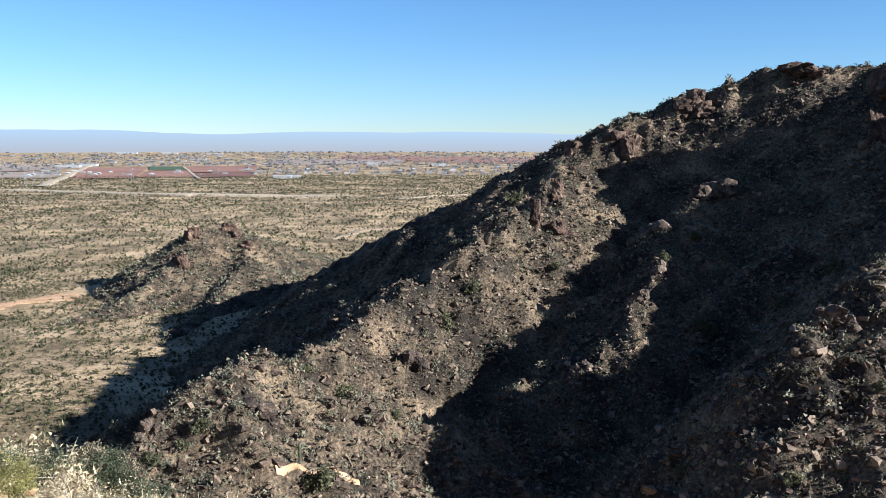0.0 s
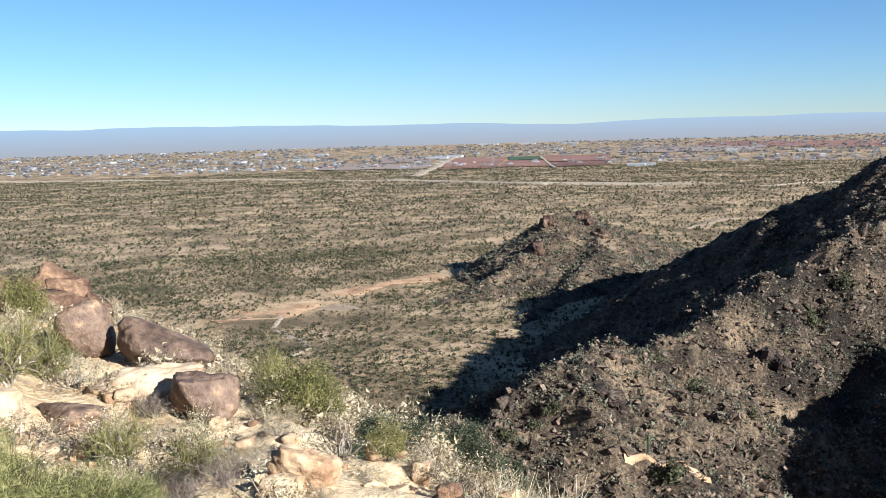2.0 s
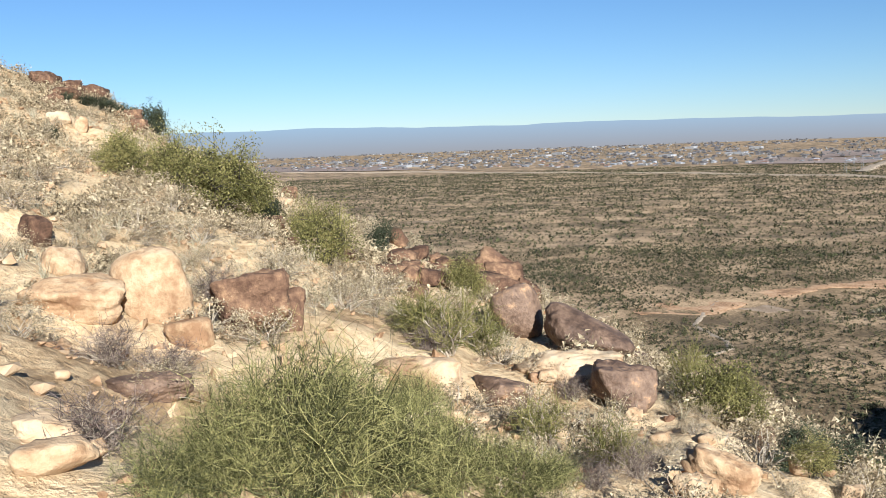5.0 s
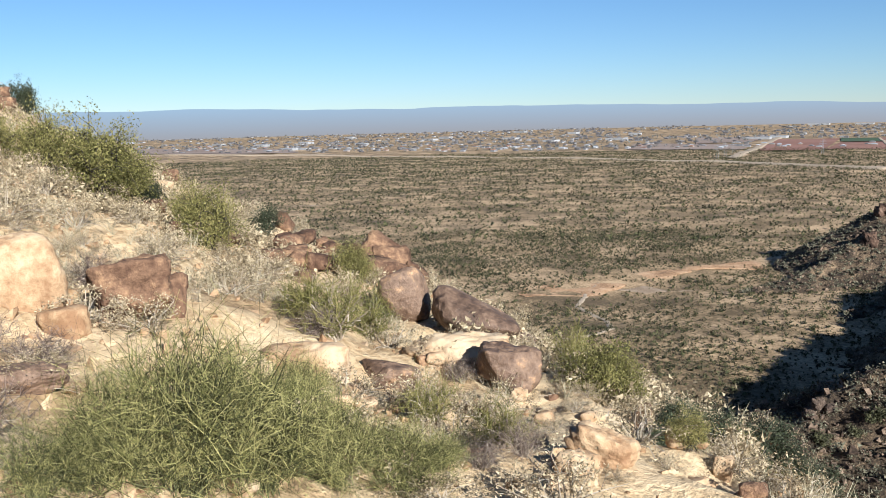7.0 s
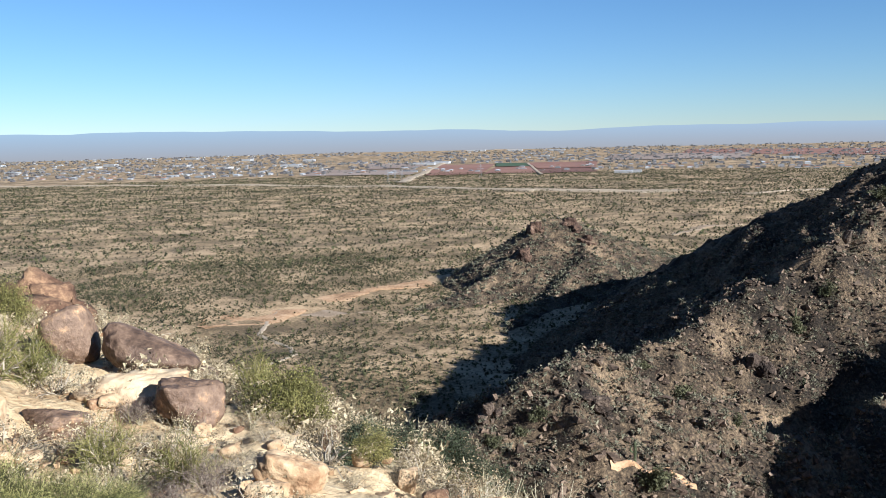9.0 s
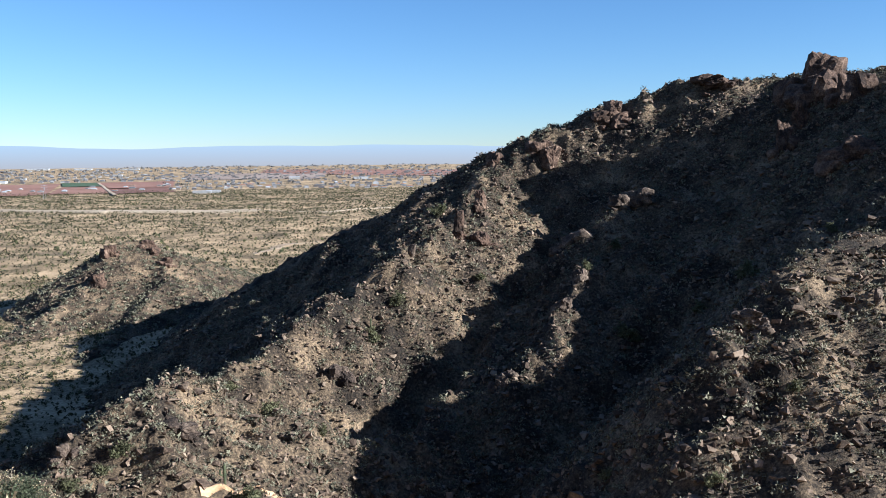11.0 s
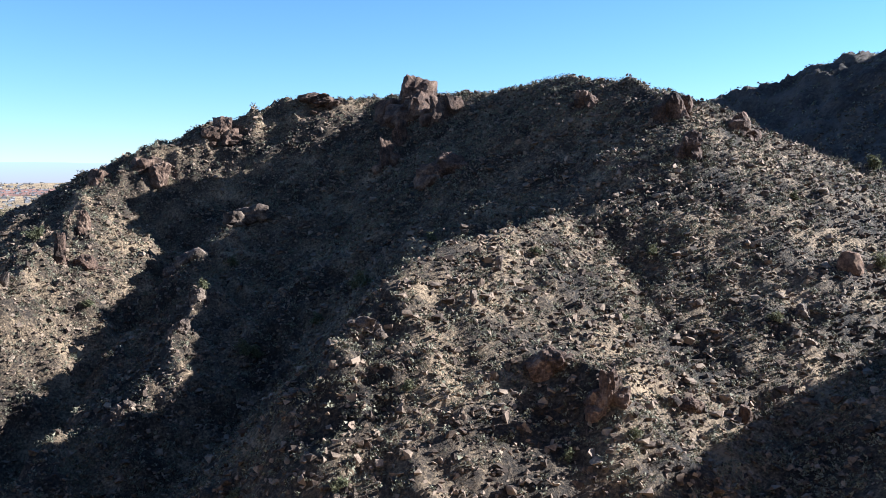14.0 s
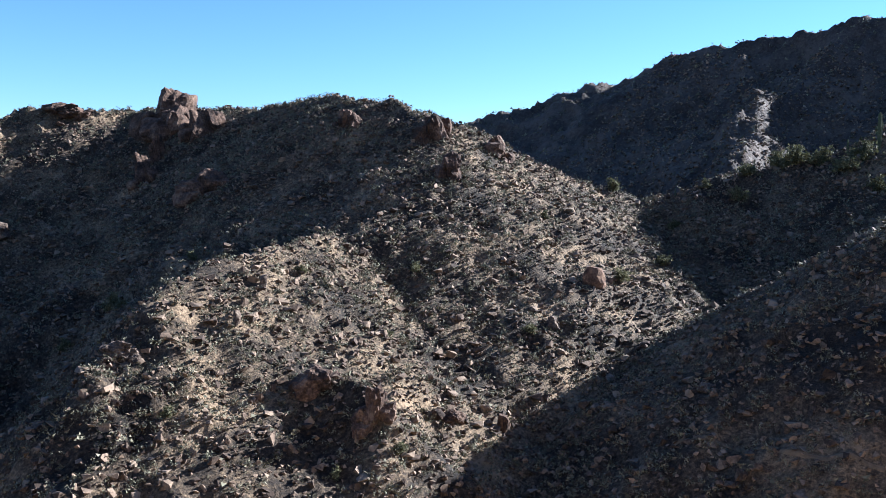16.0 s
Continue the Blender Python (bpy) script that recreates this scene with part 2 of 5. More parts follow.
GULLIES = [
    (line((-4.0, -4.60, 281), (0.1, -7.00, 306), (3.0, -8.90, 313), (7.0, -10.90, 294), (12.0, -13.50, 267), (18.0, -16.20, 254), (24.0, -18.50, 260)), 0.95, 0.55),
    (line((-39.0, 2.00, 238), (-36.0, -0.50, 228), (-31.0, -2.50, 228), (-26.0, -4.50, 232), (-22.0, -8.00, 220), (-18.5, -12.00, 204), (-15.0, -16.50, 189), (-11.0, -22.00, 172)), 0.84, 0.72),
    (line((-17.0, 0.00, 338), (-12.0, -4.50, 318), (-9.3, -8.50, 301), (-6.5, -13.00, 278), (-2.5, -17.50, 257), (2.0, -22.00, 238)), 0.67, 1.20),
    (line((-33.0, -13.20, 161), (-36.5, -15.00, 153), (-34.5, -17.00, 147), (-32.2, -18.60, 140)), 0.7, 0.7),
]
CUTS = [
    (line((-12.0, -7.00, 266), (-9.3, -10.00, 244), (-6.9, -12.50, 228), (-6.0, -15.50, 214), (-3.3, -18.50, 203), (-1.0, -21.50, 190), (2.0, -25.00, 175)), 1.5, 1.1),
]


def ridge_shape(x, y):
    z = bare_face(x, y)
    for pts, a, b in GULLIES:
        z = -smax(-z, tent(x, y, [Vector((p.x, p.y, -p.z)) for p in pts], a, b), 2.0)
    for pts, a, b in RIBS:
        z = smax(z, tent(x, y, pts, a, b), 2.5)
    for pts, a, b in CUTS:
        z = -smax(-z, tent(x, y, [Vector((p.x, p.y, -p.z)) for p in pts], a, b), 2.0)
    return z


def ridge_z(x, y):
    z = ridge_shape(x, y)
    rugged = np.interp(np.degrees(np.arctan2(x, y)), [14, 32], [1.15, 0.45])
    calm = 0.2 + 0.75 * rugged
    z = z + calm * (1.7 * fbm(x, y, 30, 3, seed=3, ridged=True) - 0.5 + 0.8 * fbm(x, y, 11, 3, 0.65, seed=31, ridged=True) - 0.2) + rugged * (1.2 * fbm(x, y, 6.5, 2, 0.5, seed=35, ridged=True) - 0.3) + 0.4 * fbm(x, y, 2.8, 2, 0.6, seed=77)
    return z


KNOLL = [
    line((15.9, -6.0, 538), (15.3, -5.45, 540), (14.0, -5.35, 545), (12.9, -5.5, 548), (11.6, -6.3, 552), (10.2, -7.1, 558), (9.1, -8.0, 566), (6, -9.4, 590)),
    line((15.4, -5.6, 538), (16.85, -7.6, 510), (19.05, -9.2, 482), (21.4, -10.3, 458), (24.6, -10.9, 444)),
    line((12.4, -5.8, 545), (12.4, -7.6, 507), (13.8, -9.4, 472), (16.0, -11.2, 420), (18.1, -12.6, 378)),
    line((10.2, -7.2, 556), (10.5, -9.4, 482), (12, -11.4, 415)),
]


def knoll_z(x, y):
    z = tent(x, y, KNOLL[0], 0.62, 0.55)
    for pts, shady in zip(KNOLL[1:], (0.8, 0.5, 0.45)):
        z = smax(z, tent(x, y, pts, 0.38, shady), 2.5)
    return z + 0.9 * fbm(x, y, 26, 4, seed=13, ridged=True) - 0.3 + 0.6 * fbm(x, y, 6, 3, seed=14, ridged=True)


MOUNTAIN = line((-36, 1.7, 800), (-43.6, 3.7, 800), (-47, 4.1, 800), (-49.6, 4.95, 800), (-53, 6.1, 800), (-56.4, 6.8, 790), (-58, 7.45, 780), (-61.3, 7.9, 770),
                (-64.4, 8.1, 760), (-66.9, 8.85, 750), (-72, 8.7, 740), (-85, 8.9, 720), (-100, 9.3, 740))
MOUNTAIN_RIBS = [
    (line((-61.9, 8.0, 735), (-62.2, 6.9, 690), (-62.5, 5.9, 650), (-62.7, 4.8, 612), (-63, 3.2, 570), (-61.2, 0.8, 500), (-60.5, -2, 450)), 0.72, 0.7),
    (line((-53, 6.3, 800), (-53.6, 3.5, 735), (-54.5, 0, 650)), 0.7, 0.7),
    (line((-68, 9.3, 748), (-68.5, 5, 660), (-67, 2, 590)), 0.7, 0.7),
]


def mountain_z(x, y):
    z = tent(x, y, MOUNTAIN, 0.6, 0.6)
    for pts, a, b in MOUNTAIN_RIBS:
        z = smax(z, tent(x, y, pts, a, b), 8)
    return z + 7 * fbm(x, y, 80, 4, 0.55, seed=23, ridged=True) - 8 + 3.0 * fbm(x, y, 16, 3, 0.6, seed=24, ridged=True) - 0.8


def hill_base(x, y):
    ye = np.interp(x, [-140, -60, -34, -28, -20, -12, -7, -4, 0, 3, 6, 12, 40, 140], [24, 16, 15, 15, 17.0, 16.2, 13.2, 11.4, 5.5, 2.2, -2, -9, -40, -140])
    rise = np.where(x < 0, np.interp(-x, [0, 4, 8, 12, 16, 20, 24, 28, 33, 38, 60, 140], [0, 0.12, 0.48, 1.08, 1.9, 2.75, 3.65, 4.7, 6.15, 7.5, 11, 20]), -0.25 * x)
    z = -1.6 - 0.25 * y + rise
    d = (y - ye) / 0.9
    return z - 0.85 * 0.9 * np.logaddexp(0, d)


def hill_z(x, y):
    near = np.clip((np.hypot(x, y) - 1.2) / 4, 0, 1)
    return hill_base(x, y) + near * (0.22 * fbm(x, y, 3.2, 3, seed=41, ridged=True) - 0.05 + 0.06 * fbm(x, y, 0.6, 3, seed=42))


def spaced(lo, hi, a, b, fine, coarse):
    """Grid lines from lo to hi, close together between a and b."""
    return np.concatenate([np.arange(lo, a, coarse), np.arange(a, b, fine), np.arange(b, hi + coarse, coarse)])


# ---- the ground and the hills ----
rings = np.concatenate([[1.0], np.geomspace(30, 4950, 190)])
azs = np.radians(np.arange(0, 360, 0.9))
GR, GA = np.meshgrid(rings, azs, indexing="ij")
GX, GY = -GR * np.sin(GA), GR * np.cos(GA)
ground = new("ground", mesh_of("ground", np.stack([GX, GY, plain_z(GX, GY)], -1).reshape(-1, 3), grid_faces(len(rings), len(azs), True)[:, ::-1], M["desert"], True))
tagged(ground, "flat tan desert plain dotted with scrub", "ground", kind="structure")

ridge = sheet("ridge_hillside", spaced(-190, 460, -140, 285, 1.0, 7.0), spaced(-120, 580, 10, 475, 1.0, 7.0), ridge_z, M["slope"], True)
tagged(ridge, "steep rocky desert ridge half in shadow", "hillside", kind="structure")
knoll = sheet("knoll", np.arange(-320, 20, 1.6), np.arange(340, 700, 1.6), knoll_z, M["slope"], False)
tagged(knoll, "small rocky knoll rising out of the plain", "hill", kind="structure")
mountain = sheet("far_mountain", np.arange(250, 1000, 3.2), np.arange(-100, 800, 3.2), mountain_z, M["mountain"], True)
tagged(mountain, "dark shaded rocky mountain behind the saddle", "mountain", kind="structure")
hillside = sheet("near_hillside", spaced(-140, 120, -38, 6, 0.2, 2.5), spaced(-120, 90, -3, 24, 0.2, 2.5), hill_z, M["hillside"], True)
tagged(hillside, "sunlit sandy hillside with rocks and shrubs", "hillside", kind="structure")

# distant ranges, their haze painted as a pale colour gradient that glows
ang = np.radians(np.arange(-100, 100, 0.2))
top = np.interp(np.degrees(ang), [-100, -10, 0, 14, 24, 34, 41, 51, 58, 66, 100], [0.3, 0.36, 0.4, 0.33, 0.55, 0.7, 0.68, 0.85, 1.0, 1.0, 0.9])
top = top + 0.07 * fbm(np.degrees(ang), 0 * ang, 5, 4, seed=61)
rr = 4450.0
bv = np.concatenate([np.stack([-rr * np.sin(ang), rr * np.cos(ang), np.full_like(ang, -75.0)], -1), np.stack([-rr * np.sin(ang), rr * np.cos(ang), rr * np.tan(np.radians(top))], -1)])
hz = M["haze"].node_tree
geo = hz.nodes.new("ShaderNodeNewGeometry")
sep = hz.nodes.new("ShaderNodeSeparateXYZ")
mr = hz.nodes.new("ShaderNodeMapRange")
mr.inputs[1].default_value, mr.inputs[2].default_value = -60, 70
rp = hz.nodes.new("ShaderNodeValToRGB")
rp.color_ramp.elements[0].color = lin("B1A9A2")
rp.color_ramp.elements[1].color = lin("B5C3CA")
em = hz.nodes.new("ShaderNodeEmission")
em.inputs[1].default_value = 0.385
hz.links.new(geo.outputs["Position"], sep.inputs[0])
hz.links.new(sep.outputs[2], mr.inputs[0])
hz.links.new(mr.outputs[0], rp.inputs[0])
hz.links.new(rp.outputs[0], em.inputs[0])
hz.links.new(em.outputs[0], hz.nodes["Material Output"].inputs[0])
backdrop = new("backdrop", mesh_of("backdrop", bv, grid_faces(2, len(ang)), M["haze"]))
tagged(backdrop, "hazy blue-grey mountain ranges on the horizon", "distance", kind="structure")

# ---- scrub and stones on the slopes ----
rng = np.random.RandomState(7)


def strew(n, x0, x1, y0, y1, height, keep):
    """Places strewn over a surface where keep says so."""
    p = np.stack([rng.uniform(x0, x1, n), rng.uniform(y0, y1, n)], 1)
    z = height(p[:, 0], p[:, 1])
    ok = keep(p[:, 0], p[:, 1], z)
    return np.column_stack([p, z])[ok]


def azimuth(x, y):
    return np.degrees(np.arctan2(-x, y))


def on_plain(*pts):
    return [away(az, el, march(plain_z, az, el, 200, 900, 1.0)) for az, el in pts]


WASHES = [
    (on_plain((29.47, -10.00), (24.89, -9.47), (19.89, -8.60)), 7.0),
    (on_plain((30.37, -10.83), (26.22, -10.87)), 5.0),
    (on_plain((36.01, -11.43), (33.30, -10.93), (30.75, -10.46)), 9.0),
    (on_plain((33.55, -12.76), (30.84, -13.05)), 4.0),
]


def wash(x, y):
    """How far outside the bare sandy washes a place lies, in metres."""
    d = np.full(np.shape(x), 1e9)
    for pts, half in WASHES:
        for a, b in zip(pts[:-1], pts[1:]):
            ux, uy = b.x - a.x, b.y - a.y
            t = np.clip(((x - a.x) * ux + (y - a.y) * uy) / (ux * ux + uy * uy), 0, 1)
            d = np.minimum(d, np.hypot(x - a.x - t * ux, y - a.y - t * uy) - half)
    return d


pl = strew(300000, -2300, 700, 120, 2300, plain_z, lambda x, y, z: (np.hypot(x, y) < 2300) & (azimuth(x, y) < 72) & (z > ridge_z(x, y)) & (z > knoll_z(x, y)) & (wash(x, y) + rng.uniform(-12, 6, len(x)) > 0) & (0.5 * fbm(0.6 * x + 0.5 * y, 1.3 * y - 0.7 * x, 34, 3, seed=9) + rng.uniform(-0.65, 0.65, len(x)) > -0.3))
rp_ = np.hypot(pl[:, 0], pl[:, 1])
near_p, far_p = pl[rp_ < 620], pl[rp_ >= 620]
lo = strew(150000, -700, 250, 120, 700, plain_z, lambda x, y, z: (np.hypot(x, y) < 700) & (azimuth(x, y) < 72) & (z > ridge_z(x, y)) & (z > knoll_z(x, y)) & (wash(x, y) + rng.uniform(-10, 5, len(x)) > 0) & (fbm(x, y, 45, 2, seed=19) + rng.uniform(-0.6, 0.6, len(x)) > 0.05))
ob = scatter("low_scrub", [leaf_clump(15 + k, 5, 0.55, 0.6) for k in range(8)], lo, rng.uniform(0.5, 1.5, len(lo)), rng.uniform(0, 6.28, len(lo)), M["bursage"])
tagged(ob, "low grey-olive bursage between the bushes", "shrubs", kind="stuff")
ob = scatter("desert_scrub", [leaf_clump(k, 30, 0.24, 0.9) for k in range(8)], near_p, rng.uniform(0.9, 1.65, len(near_p)) ** 2, rng.uniform(0, 6.28, len(near_p)), M["scrub"])
tagged(ob, "dark green creosote and palo verde scrub", "shrubs", kind="stuff")
ob = scatter("distant_scrub", [leaf_clump(30 + k, 5, 0.5) for k in range(12)], far_p, rng.uniform(0.9, 1.9, len(far_p)) ** 2, rng.uniform(0, 6.28, len(far_p)), M["scrub"])
tagged(ob, "distant dark green desert scrub", "shrubs", kind="stuff")
nb = strew(30000, -420, 60, 180, 640, plain_z, lambda x, y, z: (z > ridge_z(x, y)) & (z > knoll_z(x, y)) & (wash(x, y) + rng.uniform(-10, 5, len(x)) > 0) & (0.6 * fbm(x, y, 35, 2, seed=29) + rng.uniform(-0.6, 0.6, len(x)) > -0.05))
ob = scatter("creosote_scrub", [leaf_clump(150 + k, 12, 0.42) for k in range(8)], nb, rng.uniform(0.6, 2.0, len(nb)), rng.uniform(0, 6.28, len(nb)), M["scrub"])
tagged(ob, "olive-brown creosote scrub on the sandy plain", "shrubs", kind="stuff")

kk = strew(12000, -320, 20, 340, 700, knoll_z, lambda x, y, z: z > plain_z(x, y) + 0.3)
ob = scatter("knoll_stones", SMALL_ROCKS, kk - (0, 0, 0.1), rng.uniform(0.35, 1.0, len(kk)) ** 2 * 2.4 + 0.3, rng.uniform(0, 6.28, len(kk)), M["rock"])
tagged(ob, "loose brown stones on the knoll", "stones", kind="stuff")
kk = strew(20000, -320, 20, 340, 700, knoll_z, lambda x, y, z: z > plain_z(x, y) + 0.2)
ob = scatter("knoll_scrub", [leaf_clump(90 + k, 12, 0.36) for k in range(8)], kk, rng.uniform(0.9, 2.6, len(kk)), rng.uniform(0, 6.28, len(kk)), M["hillscrub"])
tagged(ob, "olive-green scrub on the knoll", "shrubs", kind="stuff")
rk = strew(30000, -140, 285, 10, 395, ridge_z, lambda x, y, z: z > plain_z(x, y))
ob = scatter("slope_stones", SMALL_ROCKS, rk - (0, 0, 0.1), rng.uniform(0.2, 1.0, len(rk)) ** 3 * 2.1 + 0.6, rng.uniform(0, 6.28, len(rk)), M["rock"])
tagged(ob, "loose brown and grey boulders on the slope", "stones", kind="stuff")
rk = strew(130000, -140, 285, 10, 395, ridge_z, lambda x, y, z: (z > plain_z(x, y)) & (azimuth(x, y) > -70))
ob = scatter("slope_rubble", PEBBLES, rk + (0, 0, 0.02), rng.uniform(0.3, 1.0, len(rk)) ** 2 * 1.05 + 0.4, rng.uniform(0, 6.28, len(rk)), M["rock"])
tagged(ob, "loose brown and grey stones on the slope", "stones", kind="stuff")
sc = strew(125000, -140, 285, 10, 395, ridge_z, lambda x, y, z: (z > plain_z(x, y)) & (azimuth(x, y) > -74) & (fbm(x, y, 22, 2, seed=53) + rng.uniform(-1, 1, len(x)) > -0.35))
ob = scatter("slope_scrub", [leaf_clump(60 + k, 22, 0.18, 0.95) for k in range(8)], sc, rng.uniform(0.78, 1.4, len(sc)) ** 2, rng.uniform(0, 6.28, len(sc)), M["hillscrub"])
tagged(ob, "low grey-green brittlebush on the slope", "shrubs", kind="stuff")

mt = strew(42000, 250, 1000, -100, 800, mountain_z, lambda x, y, z: (z > plain_z(x, y)) & (azimuth(x, y) > -76) & (azimuth(x, y) < -40))
ob = scatter("mountain_scrub", [leaf_clump(170 + k, 6, 0.5) for k in range(6)], mt - (0, 0, 0.9), rng.uniform(1.2, 3.2, len(mt)), rng.uniform(0, 6.28, len(mt)), M["hillscrub"])
tagged(ob, "dark scrub on the far mountain", "shrubs", kind="stuff")
mt = strew(14000, 380, 660, 180, 420, mountain_z, lambda x, y, z: (z > plain_z(x, y)) & (azimuth(x, y) > -70) & (azimuth(x, y) < -50))
ob = scatter("mountain_stones", PEBBLES, mt - (0, 0, 0.4), rng.uniform(0.3, 1.0, len(mt)) ** 2 * 2.4 + 0.9, rng.uniform(0, 6.28, len(mt)), M["rock"])
tagged(ob, "brown rocks on the far mountain's rib", "stones", kind="stuff")

# ---- makers of things ----


def part(name, data, parent, label=""):
    ob = new(name, data)
    ob.parent = parent
    if label:
        ob["label"] = label
    return ob


def empty(name, place, turn=0.0, scale=1.0):
    ob = new(name)
    ob.empty_display_size = 0.2
    ob.matrix_world = Matrix.LocRotScale(place, Euler((0, 0, turn)), Vector((scale,) * 3) if not hasattr(scale, "__len__") else Vector(scale))
    return ob


def ball(level):
    bm = bmesh.new()
    bmesh.ops.create_icosphere(bm, subdivisions=level, radius=1)
    v = np.array([p.co[:] for p in bm.verts])
    f = np.array([[p.index for p in q.verts] for q in bm.faces])
    bm.free()
    return v, f


BALLS = {k: ball(k) for k in (2, 3, 4, 5)}


def stone(seed, size, level=4, planes=11, sharp=11, rough=0.11, fine=3.0, tilt=(0, 0, 0)):
    """A weathered boulder: a ball cut by random planes with worn edges and a pitted skin, of the size (x, y, z), its base at z = 0."""
    r = np.random.RandomState(seed)
    d, f = BALLS[level]
    n = r.normal(0, 1, (planes, 3))
    n = np.concatenate([n / np.linalg.norm(n, axis=1)[:, None], [(0, 0, 1), (0, 0, -1), (1, 0, 0), (-1, 0, 0), (0, 1, 0), (0, -1, 0)]])
    h = np.concatenate([r.uniform(0.68, 1.0, planes), r.uniform(0.85, 1.0, 6)])
    rad = (np.maximum(d @ n.T, 0.001) / h) ** sharp
    v = d * (rad.sum(1) ** (-1 / sharp))[:, None]
    off = Vector(r.uniform(0, 50, 3))
    k = np.array([noise.fractal(Vector(p) * 1.6 + off, 0.7, 2.1, 5) + 0.35 * noise.fractal(Vector(p) * 5 * fine / 3 + off, 0.8, 2.0, 3) for p in v])
    v = v * (1 + rough * k)[:, None]
    m = np.array(Euler([radians(a) for a in tilt]).to_matrix())
    v = (v * 0.5 * np.array(size)) @ m.T
    v[:, 2] -= v[:, 2].min()
    return v, f


def sight(az, el, fn=None, start=1.5, end=60.0, step=0.05):
    """The place where the sight line meets the near hillside or another surface."""
    fn = fn or hill_z
    r = march(fn, az, el, start, end, step)
    if r >= end:
        rs = np.arange(max(start, 3), end * 0.6, step * 4)
        q = away(az, 0, 1)
        r = float(rs[np.argmax(fn(q.x * rs, q.y * rs) / rs)])
    p = away(az, 0, r)
    return Vector((p.x, p.y, float(fn(np.array([p.x]), np.array([p.y]))[0]))), r


DEG = 0.01745


def boulder(label, az, el, wide, tall, mat, seed, deep=0.8, turn=0.0, tilt=(0, 0, 0), sunk=0.15, undercut=0.0, taper=0.0, **kw):
    """A boulder on the near hillside, its foot at az, el, as many degrees wide and tall as it looks."""
    p, r = sight(az, el)
    dist = math.hypot(r, p.z)
    w, h = wide * DEG * dist, tall * DEG * dist
    v, f = stone(seed, (w, w * deep, h * (1 + sunk)), tilt=tilt, **kw)
    zn = v[:, 2] / v[:, 2].max()
    v[:, 1] += np.maximum(0, 0.5 - zn) * undercut * w * deep * (v[:, 1] < 0.1 * w)
    v[:, 2] *= 1 - taper * (v[:, 0] / w + 0.5)
    ob = new("boulder", mesh_of("boulder", v, f, mat, True))
    ob.matrix_world = pose(p.x - math.sin(radians(az)) * w * deep * 0.35, p.y + math.cos(radians(az)) * w * deep * 0.35, p.z - h * sunk, 0, 0, az + turn)
    return tagged(ob, label, "boulder")


def tubes(paths, radii, sides=3):
    """Tapered stems along paths (n, k, 3) with the radii (n, k)."""
    n, k, _ = paths.shape
    t = np.gradient(paths, axis=1)
    t /= np.linalg.norm(t, axis=2, keepdims=True) + 1e-9
    ref = np.where(np.abs(t[..., 2:3]) > 0.9, np.array([1.0, 0, 0]), np.array([0, 0, 1.0]))
    a = np.cross(t, ref)
    a /= np.linalg.norm(a, axis=2, keepdims=True) + 1e-9
    b = np.cross(t, a)
    ang = np.arange(sides) * 2 * math.pi / sides
    v = paths[:, :, None] + radii[:, :, None, None] * (a[:, :, None] * np.cos(ang)[:, None] + b[:, :, None] * np.sin(ang)[:, None])
    i, j, s = np.meshgrid(np.arange(n), np.arange(k - 1), np.arange(sides), indexing="ij")
    s2 = (s + 1) % sides
    base = i * k * sides
    f = np.stack([base + j * sides + s, base + j * sides + s2, base + (j + 1) * sides + s2, base + (j + 1) * sides + s], -1).reshape(-1, 4)
    return v.reshape(-1, 3), f


def leaves(r, centres, size, slim=0.45, up=0.3):
    """Small pointed leaves, one triangle each, at the centres."""
    n = len(centres)
    a = r.normal(0, 1, (n, 3)) + (0, 0, up)
    a /= np.linalg.norm(a, axis=1)[:, None]
    b = np.cross(a, r.normal(0, 1, (n, 3)))
    b /= np.linalg.norm(b, axis=1)[:, None] + 1e-9
    s = (size * r.uniform(0.6, 1.3, n))[:, None]
    v = np.stack([centres - a * s * 0.5 + b * s * slim * 0.4, centres + a * s * 0.5, centres - a * s * 0.3 - b * s * slim * 0.6], 1).reshape(-1, 3)
    return v, np.arange(n * 3).reshape(-1, 3)


def bent(r, start, end, k, wobble):
    """Bent stems from start to end (n, 3) with k points."""
    t = np.linspace(0, 1, k)[None, :, None]
    p = start[:, None] * (1 - t) + end[:, None] * t
    w = r.normal(0, wobble, (len(start), k, 3)) * np.sin(np.linspace(0.15, math.pi * 0.9, k))[None, :, None]
    p[..., 2] += 0.12 * np.linalg.norm(end - start, axis=1)[:, None] * np.sin(t[..., 0] * math.pi)
    return p + w


def dome_points(r, n, height, low=0.1):
    u = r.normal(0, 1, (n, 3))
    u[:, 2] = np.abs(u[:, 2]) + low
    u /= np.linalg.norm(u, axis=1)[:, None]
    return u * (1, 1, height) * r.uniform(0.75, 1.05, (n, 1))


